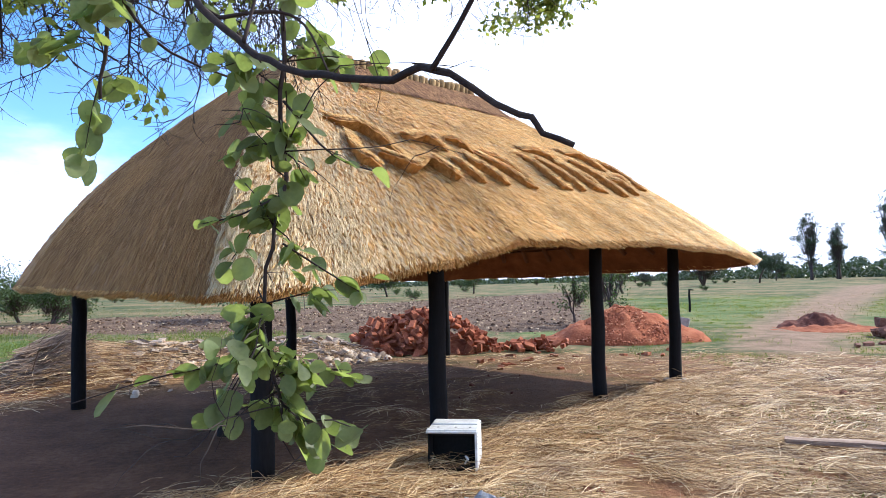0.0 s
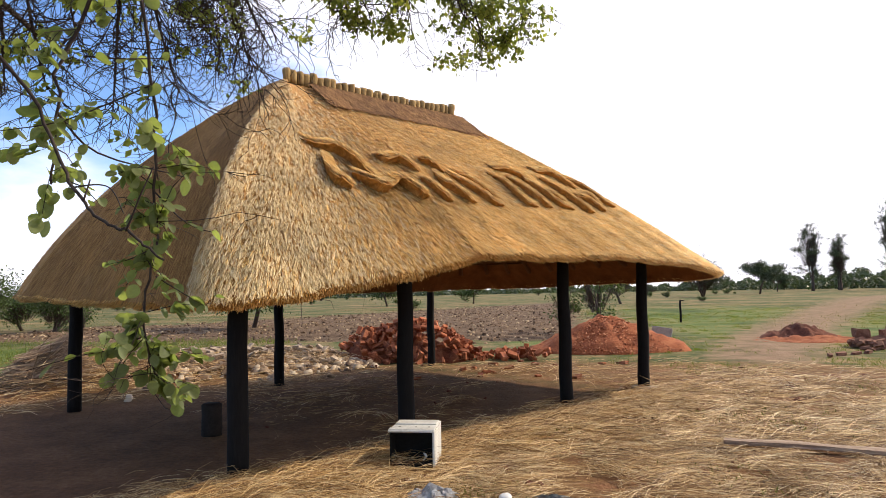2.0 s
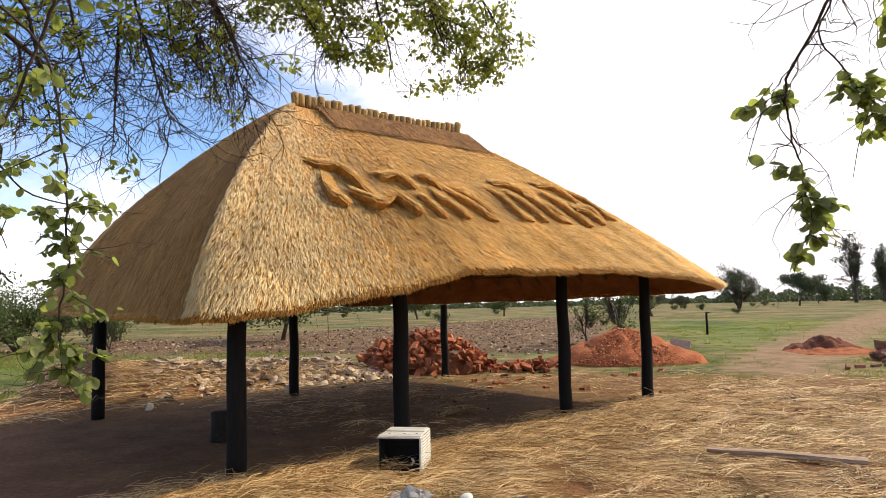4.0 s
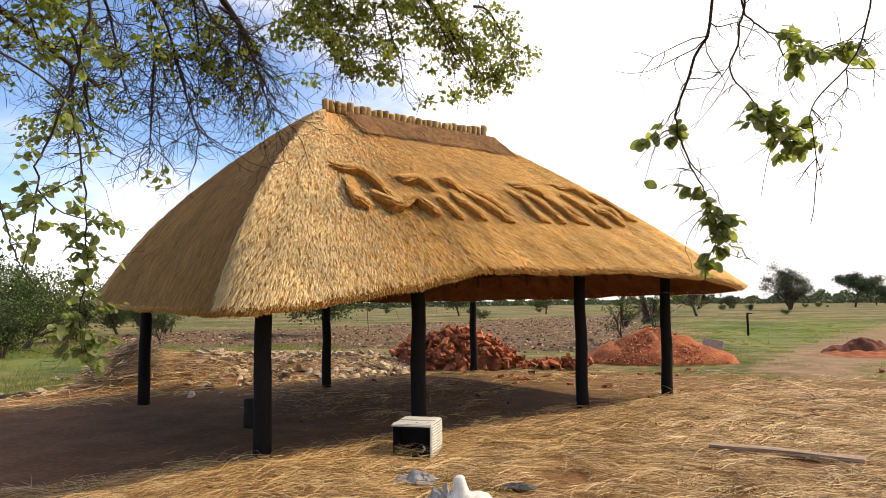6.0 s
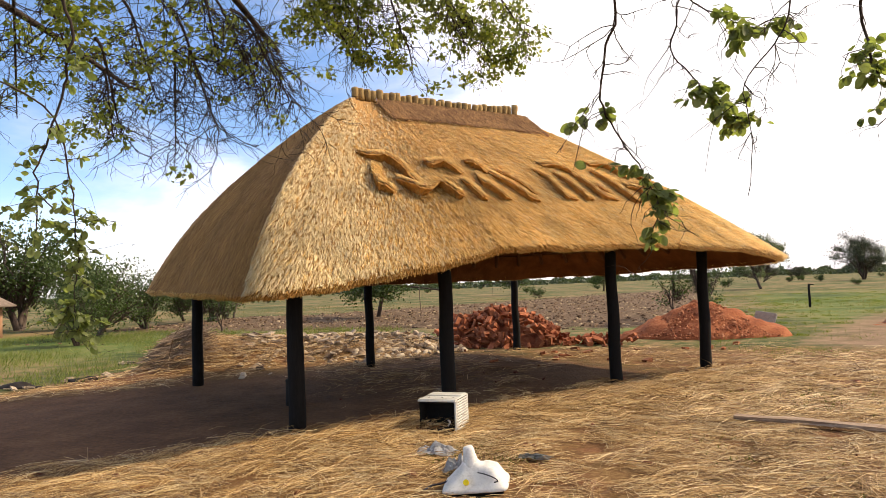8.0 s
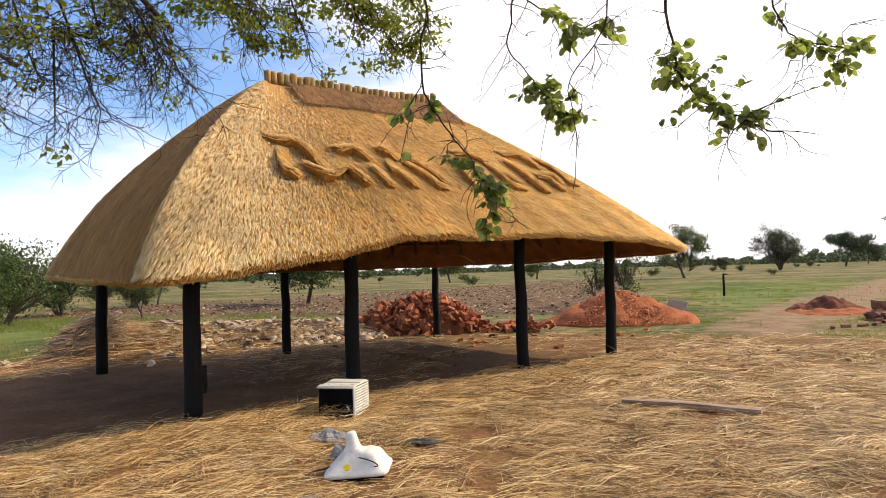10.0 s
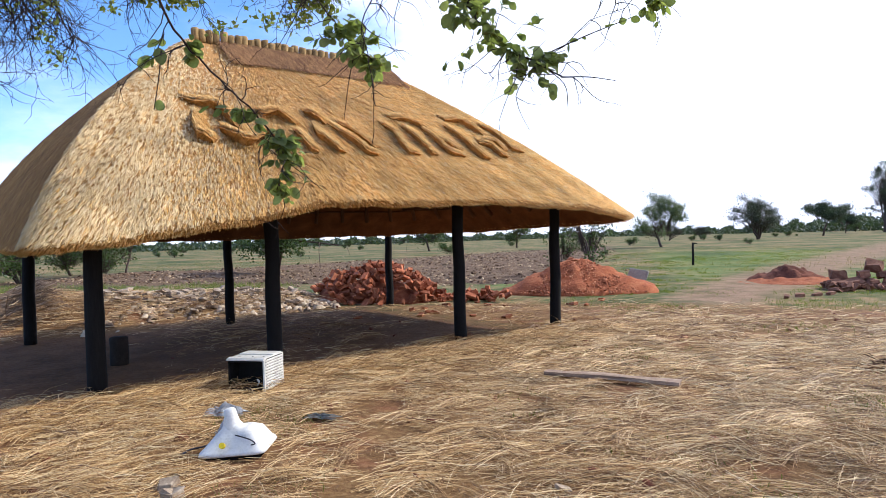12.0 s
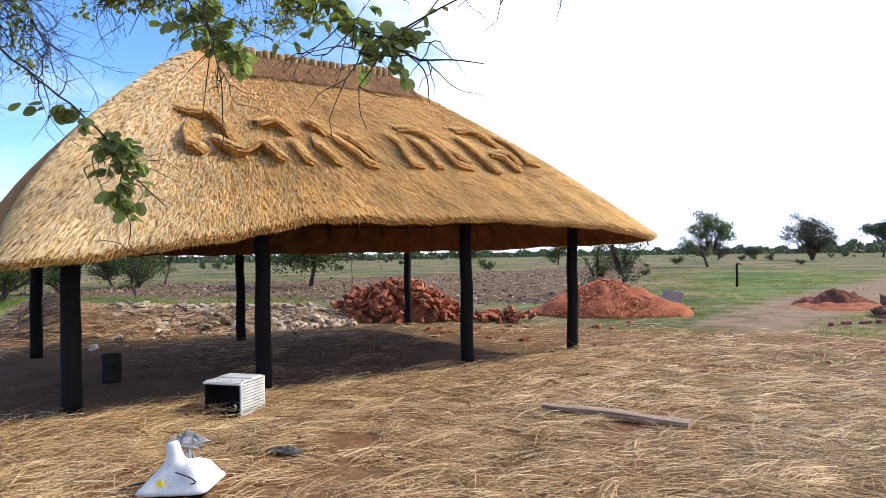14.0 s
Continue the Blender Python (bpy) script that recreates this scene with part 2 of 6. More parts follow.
def ground_material():
    """Bare soil, straw litter, green grass, ploughed clods and track, by the painted zones of the ground sheet."""
    m, nt, bsdf = material("ground")
    zone = nt.nodes.new("ShaderNodeVertexColor")
    zone.layer_name = "zone"
    sep = nt.nodes.new("ShaderNodeSeparateColor")
    nt.links.new(zone.outputs["Color"], sep.inputs["Color"])
    wide, middle, small = noise_of(nt, 0.16, 8, 0.68), noise_of(nt, 1.6, 6, 0.65), noise_of(nt, 16, 6, 0.7)
    dry = ramp(nt, mixed(nt, 0.4, wide, middle), ((0.42, (0.045, 0.066, 0.019)), (0.475, (0.09, 0.1, 0.034)), (0.52, (0.155, 0.13, 0.056)), (0.57, (0.255, 0.175, 0.088))))
    straw = ramp(nt, mixed(nt, 0.6, middle, small), ((0.3, (0.07, 0.035, 0.016)), (0.5, (0.18, 0.1, 0.043)), (0.7, (0.35, 0.225, 0.1))))
    bare = ramp(nt, mixed(nt, 0.5, middle, small), ((0.3, (0.1, 0.042, 0.02)), (0.5, (0.21, 0.098, 0.048)), (0.7, (0.32, 0.175, 0.09))))
    patches = put_node(nt, "ShaderNodeMapRange")
    patches.inputs["From Min"].default_value, patches.inputs["From Max"].default_value = 0.5, 0.6
    nt.links.new(noise_of(nt, 0.75, 5, 0.6), patches.inputs["Value"])
    straw = mixed(nt, patches.outputs["Result"], straw, bare)
    green = ramp(nt, mixed(nt, 0.4, wide, mixed(nt, 0.5, middle, small)), ((0.4, (0.048, 0.082, 0.018)), (0.47, (0.09, 0.14, 0.033)), (0.53, (0.145, 0.165, 0.05)), (0.6, (0.23, 0.18, 0.076))))
    plough = ramp(nt, mixed(nt, 0.55, middle, small), ((0.32, (0.05, 0.03, 0.02)), (0.5, (0.125, 0.08, 0.05)), (0.66, (0.24, 0.175, 0.11))))
    track = ramp(nt, mixed(nt, 0.5, middle, small), ((0.3, (0.13, 0.08, 0.048)), (0.5, (0.235, 0.15, 0.094)), (0.7, (0.33, 0.235, 0.15))))

    patchy = mixed(nt, 0.35, wide, middle)

    def zone_fac(out):
        ad = nt.nodes.new("ShaderNodeMath")
        ad.operation = "ADD"
        nt.links.new(sep.outputs[out], ad.inputs[0]), nt.links.new(patchy if out == "Green" else middle, ad.inputs[1])
        mr = put_node(nt, "ShaderNodeMapRange")
        mr.inputs["From Min"].default_value, mr.inputs["From Max"].default_value = 0.75, 1.25
        nt.links.new(ad.outputs["Value"], mr.inputs["Value"])
        return mr.outputs["Result"]

    c = mixed(nt, zone_fac("Green"), dry, green)
    c = mixed(nt, zone_fac("Blue"), c, plough)
    tr = nt.nodes.new("ShaderNodeMath")
    tr.operation = "ADD"
    nt.links.new(zone.outputs["Alpha"], tr.inputs[0]), nt.links.new(middle, tr.inputs[1])
    mr = put_node(nt, "ShaderNodeMapRange")
    mr.inputs["From Min"].default_value, mr.inputs["From Max"].default_value = 0.75, 1.25
    nt.links.new(tr.outputs["Value"], mr.inputs["Value"])
    c = mixed(nt, mr.outputs["Result"], c, track)
    c = mixed(nt, zone_fac("Red"), c, straw)
    # dark bare floor, with the shade under and beside the roof put into colour
    shaded_floor = nt.nodes.new("ShaderNodeVertexColor")
    shaded_floor.layer_name = "shaded_floor"
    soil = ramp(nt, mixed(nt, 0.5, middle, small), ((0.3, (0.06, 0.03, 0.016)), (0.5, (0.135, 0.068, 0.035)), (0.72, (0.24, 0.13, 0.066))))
    c = mixed(nt, shaded_floor.outputs["Color"], c, soil)
    nt.links.new(c, bsdf.inputs["Base Color"])
    bsdf.inputs["Roughness"].default_value = 0.95
    bsdf.inputs["Specular IOR Level"].default_value = 0.15
    bump(nt, mixed(nt, 0.6, middle, small), bsdf, 0.9, 0.06)
    return m


M_GROUND = ground_material()


# ---- building helpers ----
def link_mesh(name, me, mat, parent=None, label=""):
    if mat:
        me.materials.append(mat)
    ob = new(name, me)
    ob.parent = parent
    if label:
        ob["label"] = label
    return ob


def part(name, bm, mat, parent, label="", smooth=True):
    """One mesh object from a bmesh, under a thing or a part."""
    me = bpy.data.meshes.new(name)
    bm.to_mesh(me)
    bm.free()
    if smooth:
        for p in me.polygons:
            p.use_smooth = True
    return link_mesh(name, me, mat, parent, label)


def thing(name, label, category, at=(0, 0, 0), group="", kind=""):
    ob = new(name)
    ob.location = at
    return tagged(ob, label, category, group, kind)


def array_mesh(name, verts, faces, smooth=False):
    """A mesh from arrays of corners and of faces of one size."""
    me = bpy.data.meshes.new(name)
    verts, faces = np.asarray(verts, np.float32), np.asarray(faces, np.int32)
    n = faces.shape[1]
    me.vertices.add(len(verts))
    me.vertices.foreach_set("co", verts.ravel())
    me.loops.add(faces.size)
    me.loops.foreach_set("vertex_index", faces.ravel())
    me.polygons.add(len(faces))
    me.polygons.foreach_set("loop_start", np.arange(0, faces.size, n, dtype=np.int32))
    if smooth:
        me.polygons.foreach_set("use_smooth", np.ones(len(faces), bool))
    me.update(calc_edges=True)
    return me


def unit(a):
    return a / np.maximum(np.linalg.norm(a, axis=-1, keepdims=True), 1e-9)


def strand_mesh(name, base, way, length, width, up, sag=0.0, rings=2, peak=0.7):
    """Many three-sided strands: from base along way, thinning, bowed by sag times the length away from up."""
    n = len(base)
    way, up = unit(way), np.broadcast_to(np.asarray(up, float), base.shape)
    side = unit(np.cross(way, up))
    top = np.cross(side, way)
    verts = np.zeros((n, rings, 3, 3))
    for r in range(rings):
        f = r / (rings - 1)
        mid = base + way * (length * f)[:, None] + top * (4 * sag * f * (1 - f) * length)[:, None]
        w = (width * (1 - 0.45 * f))[:, None]
        for c, (a, b) in enumerate(((-0.5, 0.0), (0.5, 0.0), (0.0, peak))):
            verts[:, r, c] = mid + side * w * a + top * w * b
    quads = []
    for r in range(rings - 1):
        for c in (1, 2):
            d = (c + 1) % 3
            quads.append((r * 3 + c, r * 3 + d, r * 3 + 3 + d, r * 3 + 3 + c))
    q = np.array(quads)[None] + (np.arange(n) * rings * 3)[:, None, None]
    return array_mesh(name, verts.reshape(-1, 3), q.reshape(-1, 4))


def leaf_cloud(name, centre, ahead, size, rng, ratio=0.55):
    """Many small leaves of two folded faces each."""
    n = len(centre)
    ahead = unit(ahead)
    side = unit(np.cross(ahead, rng.normal(size=(n, 3))))
    lift = np.cross(side, ahead)
    s = size[:, None]
    v = np.stack([centre, centre + ahead * s * 0.5 + side * s * ratio * 0.5 + lift * s * 0.08, centre + ahead * s,
                  centre + ahead * s * 0.5 - side * s * ratio * 0.5 + lift * s * 0.08], 1)
    f = np.array([[0, 1, 2], [0, 2, 3]])[None] + (np.arange(n) * 4)[:, None, None]
    return array_mesh(name, v.reshape(-1, 3), f.reshape(-1, 3))


def tube(bm, points, radii, sides=6):
    """A tapering tube along points, closed at both ends."""
    pts = [Vector(p) for p in points]
    rings = []
    for i, p in enumerate(pts):
        d = (pts[min(i + 1, len(pts) - 1)] - pts[max(i - 1, 0)]).normalized()
        a = d.orthogonal().normalized() if i == 0 else (last - d * last.dot(d)).normalized()
        last = a
        b = d.cross(a)
        rings.append([bm.verts.new(p + (a * math.cos(t) + b * math.sin(t)) * radii[i]) for t in [2 * math.pi * k / sides for k in range(sides)]])
    for r0, r1 in zip(rings, rings[1:]):
        for k in range(sides):
            bm.faces.new((r0[k], r0[(k + 1) % sides], r1[(k + 1) % sides], r1[k]))
    bm.faces.new(rings[0][::-1]), bm.faces.new(rings[-1])


def box(bm, size, m=Matrix(), bevel=0.0, jitter=0.0, rng=None):
    made = bmesh.ops.create_cube(bm, size=1.0)["verts"]
    bmesh.ops.scale(bm, vec=size, verts=made)
    if bevel:
        edges = list({e for v in made for e in v.link_edges})
        made = bmesh.ops.bevel(bm, geom=edges, offset=bevel, segments=1, affect="EDGES")["verts"]
    if jitter and rng:
        for v in made:
            v.co += Vector([rng.uniform(-jitter, jitter) for _ in range(3)])
    bmesh.ops.transform(bm, matrix=m, verts=made)
    return made


# ---- ground ----
def smooth_step(a, b, x):
    t = np.clip((x - a) / (b - a), 0, 1)
    return t * t * (3 - 2 * t)


def near_line(x, y, pts):
    """Distance to a broken line, and how far along it (0 to 1)."""
    best, along = np.full(np.shape(x), 1e9), np.zeros(np.shape(x))
    for i, ((x0, y0), (x1, y1)) in enumerate(zip(pts, pts[1:])):
        dx, dy = x1 - x0, y1 - y0
        t = np.clip(((x - x0) * dx + (y - y0) * dy) / (dx * dx + dy * dy), 0, 1)
        d = np.hypot(x - x0 - t * dx, y - y0 - t * dy)
        along = np.where(d < best, (i + t) / (len(pts) - 1), along)
        best = np.minimum(best, d)
    return best, along


def wave(x, y, s, seed):
    r = np.random.RandomState(seed)
    out = 0
    for _ in range(7):
        a, p, k = r.uniform(0, 6.28), r.uniform(0, 6.28), r.uniform(0.6, 1.9) / s
        out = out + np.sin((x * np.cos(a) + y * np.sin(a)) * k + p)
    return out / 7


BANK = ((-6.9, 10.2), (-6.4, 11.4), (-5.4, 12.9), (-4.2, 14.6))
FIELD = ((-24, 24), (-10, 27), (-2, 27), (2, 33))


def ground_z(x, y):
    x, y = np.asarray(x, float), np.asarray(y, float)
    far = np.hypot(x, y - 8)
    z = 0.03 * wave(x, y, 0.9, 3) * smooth_step(60, 20, far) + 0.012 * wave(x, y, 0.22, 4) * smooth_step(26, 12, far)
    d, t = near_line(x, y, BANK)
    z = z + (0.58 - 0.33 * t + 0.1 * wave(x, y, 0.4, 5)) * np.exp(-(d / 1.05) ** 2)
    z = z + 0.1 * np.exp(-(((x + 6.85) / 0.6) ** 2 + ((y - 9.9) / 0.5) ** 2))
    plough = plough_zone(x, y)
    z = z + plough * (0.07 * wave(x, y, 0.25, 6) + 0.05 * np.sin((x * 0.35 + y * 0.94) * 7)) * smooth_step(70, 30, far)
    z = z + 0.25 * wave(x, y, 30, 8) * smooth_step(25, 70, far)
    return z - 0.01


def plough_zone(x, y):
    inside = smooth_step(20.5, 22.5, y + 0.06 * x) * smooth_step(-24, -20, x + 0.1 * y)
    right = smooth_step(4.0, 1.5, x - 0.02 * (y - 22))
    back = smooth_step(1.0, 0.6, (y - 22) / (16 + 2.6 * np.clip(x + 20, 0, 40)))
    return inside * right * back


def zones(x, y):
    """Weights of straw, green grass, ploughed soil and track."""
    u = (x + 1.25) * 0.622 + (y - 5.3) * 0.783
    v = -(x + 1.25) * 0.783 + (y - 5.3) * 0.622
    straw = smooth_step(17.5, 13.0, y + 0.15 * np.abs(x - 2)) * smooth_step(-9.8, -7.6, x) * smooth_step(15, 9, x)
    straw = straw * (1 - smooth_step(9.2, 10.2, y) * smooth_step(-6.9, -7.8, x))
    d, _ = near_line(x, y, BANK)
    straw = np.maximum(straw, smooth_step(1.9, 1.0, d))
    floor_here = smooth_step(-0.9, 0.3, v) * smooth_step(6.2, 5.2, v) * smooth_step(-2.0, 0.0, u) * smooth_step(7.6, 6.4, u)
    straw = straw * (1 - 0.75 * floor_here)
    green = smooth_step(4.5, 7.5, x) * smooth_step(17, 24, y) * smooth_step(75, 38, y) * smooth_step(26, 15, x) * 0.68
    green = np.maximum(green, np.exp(-(((x - 1.6) / 1.6) ** 2 + ((y - 20.6) / 1.2) ** 2)))
    green = np.maximum(green, smooth_step(-8, -15, x) * smooth_step(24, 18, y) * smooth_step(4, 12, y) * 0.75)
    green = np.maximum(green, 0.3 * smooth_step(8.5, 10, x) * smooth_step(15, 17, y) * smooth_step(24, 19, y) + 0.0)
    t, _ = near_line(x, y, ((6.5, 16), (9.5, 24), (17, 40), (34, 75), (60, 110)))
    track = 0.72 * smooth_step(3.0, 0.3, t / (0.6 + 0.014 * y))
    return straw, green * (1 - track), plough_zone(x, y), track


def axis(stops):
    out = []
    for (a, b, n) in stops:
        out += list(np.linspace(a, b, n, endpoint=False))
    return np.array(out + [stops[-1][1]])


def build_ground():
    xs = axis(((-3000, -400, 8), (-400, -60, 18), (-60, -14, 40), (-14, 13, 190), (13, 60, 60), (60, 400, 24), (400, 3000, 8)))
    ys = axis(((-1500, -60, 8), (-60, -4, 20), (-4, 25, 205), (25, 60, 80), (60, 200, 60), (200, 600, 16), (600, 4000, 10)))
    X, Y = np.meshgrid(xs, ys)
    v = np.stack([X, Y, ground_z(X, Y)], -1).reshape(-1, 3)
    nx, ny = len(xs), len(ys)
    i = np.arange(ny - 1)[:, None] * nx + np.arange(nx - 1)[None]
    f = np.stack([i, i + 1, i + nx + 1, i + nx], -1).reshape(-1, 4)
    me = array_mesh("ground", v, f, True)
    att = me.color_attributes.new("zone", "FLOAT_COLOR", "POINT")
    att.data.foreach_set("color", np.stack(zones(X, Y), -1).astype(np.float32).ravel())
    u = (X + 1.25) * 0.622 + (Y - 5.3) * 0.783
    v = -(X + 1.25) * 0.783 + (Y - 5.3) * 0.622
    # mask of bare floor, run on left over ground painted dark for shadow
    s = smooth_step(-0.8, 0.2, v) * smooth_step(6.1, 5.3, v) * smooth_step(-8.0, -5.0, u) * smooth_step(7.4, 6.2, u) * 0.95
    att = me.color_attributes.new("shaded_floor", "FLOAT_COLOR", "POINT")
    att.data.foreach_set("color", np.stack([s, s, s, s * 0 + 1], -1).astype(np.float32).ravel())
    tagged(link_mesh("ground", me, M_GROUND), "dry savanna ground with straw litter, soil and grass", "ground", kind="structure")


build_ground()


# ---- pavilion ----
ORIGIN, ALONG, ACROSS = Vector((-1.25, 5.3, 0)), Vector((0.622, 0.783, 0)), Vector((-0.783, 0.622, 0))


def hall(u, v, z):
    """A place from metres along the front row of posts, across to the back, and up."""
    return ORIGIN + ALONG * u + ACROSS * v + Vector((0, 0, z))


ALONG_NP, ACROSS_NP = np.array(ALONG), np.array(ACROSS)
HALF_U, HALF_V, ROUND = 4.68, 3.19, 1.2
ROUNDS = (0.8, 1.2, 1.0, 0.45)
SKEW = 0.22
MID_U, MID_V, RIDGE_U, RIDGE_V = 3.78, 2.11, 3.62, 2.57
RIDGE_HALF, RIDGE_Z = 1.62, 4.78
THICK = 0.07


def eave_ring(n):
    """Points round the eave, as (u, v) from the middle, evenly spaced, and the length at each."""
    pts = []
    a, b = HALF_U, HALF_V
    for r, sx, sy, t0 in zip(ROUNDS, (1, 1, -1, -1), (-1, 1, 1, -1), (-90, 0, 90, 180)):
        cx, cy = sx * (a - r), sy * (b - r)
        for k in range(13):
            t = radians(t0 + 90 * k / 12)
            pts.append((cx + r * math.cos(t), cy + r * math.sin(t)))
        if sx < 0 < sy:
            # the end edge runs slightly askew to the posts
            pts += [(-a, b - r - k * (2 * b - r - ROUNDS[3]) / 12) for k in range(1, 12)]
    pts = np.array(pts + [pts[0]])
    pts[:, 0] += SKEW * np.clip(-pts[:, 0] / a * 3 - 2, 0, 1) * (np.clip(-pts[:, 1] / b, 0, 1) ** 1.5 - np.clip(pts[:, 1] / b, 0, 1))
    seg = np.r_[0, np.cumsum(np.hypot(*np.diff(pts, axis=0).T))]
    s = np.linspace(0, seg[-1], n, endpoint=False)
    return np.stack([np.interp(s, seg, pts[:, 0]), np.interp(s, seg, pts[:, 1])], -1), s


def eave_z(u, v):
    """Height of the eave's lower edge: it sags at the near corner and the ends."""
    front = np.interp(u + MID_U, (-0.9, 0.2, 1.4, 2.2, 5.2, 7.0, 8.4), (1.55, 1.63, 1.82, 1.99, 2.05, 1.96, 1.78))
    back = np.interp(u + MID_U, (-0.9, 1, 6, 8.1), (1.66, 1.67, 1.68, 1.7))
    w = smooth_step(-HALF_V * 0.9, HALF_V * 0.8, v)
    return front * (1 - w) + back * w + 0.01 * np.sin(u * 3.1 + v * 2.3) + 0.008 * np.sin(u * 9.7 - v * 7)


def roof_at(ring, s, drop=0.0):
    """The roof's skin: s from 0 at the ridge to 1 at the eave's upper edge; drop: metres below it."""
    u, v = ring[..., 0], ring[..., 1]
    ru = np.clip(u, -(HALF_U - ROUND), HALF_U - ROUND) * RIDGE_HALF / (HALF_U - ROUND)
    top = eave_z(u, v) + THICK
    end = smooth_step(0.55, 0.95, np.abs(u) / HALF_U) * np.where(u < 0, 0.6 * smooth_step(-HALF_V, -HALF_V + 0.5, v), 0.2)
    low_s = np.where(u < 0, s ** 1.5, s)
    # the near hip swells out below the ridge
    swell = smooth_step(0.6, 0.95, -u / HALF_U) * np.sin(math.pi * np.clip(s, 0, 1) ** 0.5)
    f = s + 0.1 * end * np.sin(math.pi * low_s) + 0.015 * np.sin(math.pi * s) + 0.045 * swell
    z = RIDGE_Z - (RIDGE_Z - top) * s + 0.1 * end * np.sin(math.pi * low_s) + 0.13 * swell
    ru = ru + RIDGE_U - MID_U
    return MID_U + ru + (u - ru) * f, RIDGE_V + (v + MID_V - RIDGE_V) * f, z - drop


def hall_array(u, v, z):
    o, a, c = np.array(ORIGIN), np.array(ALONG), np.array(ACROSS)
    return o + u[..., None] * a + v[..., None] * c + z[..., None] * np.array((0, 0, 1.0))


pavilion = thing("thatched_pavilion", "open thatched pavilion on black tarred posts with raised roof lettering", "pavilion", ORIGIN)


def under(ob, parent):
    """Hang a mesh made in world places under a thing that stands elsewhere."""
    ob.parent = parent
    ob.matrix_parent_inverse = Matrix.Translation(parent.location).inverted()
    return ob


def build_roof():
    n, m = 260, 44
    ring, length = eave_ring(n)
    rows = []
    for k in range(m + 1):
        rows.append(hall_array(*roof_at(ring, k / m)))
    u, v = ring[:, 0], ring[:, 1]
    lower = hall_array(MID_U + u * 0.975, MID_V + v * 0.97, eave_z(u, v))
    rows.append(lower)
    for k in range(10, -1, -1):
        s = 0.05 + 0.88 * k / 10
        uu, vv, zz = roof_at(ring, s, 0.2 if s < 0.8 else 0.2 - (s - 0.8) * 0.6)
        rows.append(hall_array(uu, vv, zz))
    rows = np.array(rows)
    slope = np.r_[np.linspace(0, 4.3, m + 1), 4.5, np.linspace(4.6, 9, 11)]
    i = np.arange(n)[None]
    r = np.arange(len(rows) - m - 2)[:, None] * n
    f = np.stack([r + i, r + n + i, r + n + (i + 1) % n, r + (i + 1) % n], -1).reshape(-1, 4)
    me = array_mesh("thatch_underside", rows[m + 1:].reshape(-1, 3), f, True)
    under(link_mesh("thatch_underside", me, M_UNDER, None, "red-brown underside of the thatch, darkened for shade"), pavilion)
    rows = rows[:m + 2]
    v3 = rows.reshape(-1, 3)
    r = np.arange(len(rows) - 1)[:, None] * n
    j = (i + 1) % n
    f = np.stack([r + i, r + n + i, r + n + j, r + j], -1).reshape(-1, 4)
    me = array_mesh("thatch", v3, f, True)
    uv = me.uv_layers.new(name="UVMap")
    idx = np.zeros(len(f) * 4, np.int32)
    me.loops.foreach_get("vertex_index", idx)
    co = np.stack([length[idx % n], slope[idx // n]], -1)
    wrap = np.repeat((np.arange(len(f)) % n) == n - 1, 4) & (idx % n == 0)
    co[wrap, 0] += length[1] * n
    uv.data.foreach_set("uv", co.astype(np.float32).ravel())
    under(link_mesh("thatch", me, M_THATCH, None, "thick golden thatch of combed grass"), pavilion)


build_roof()


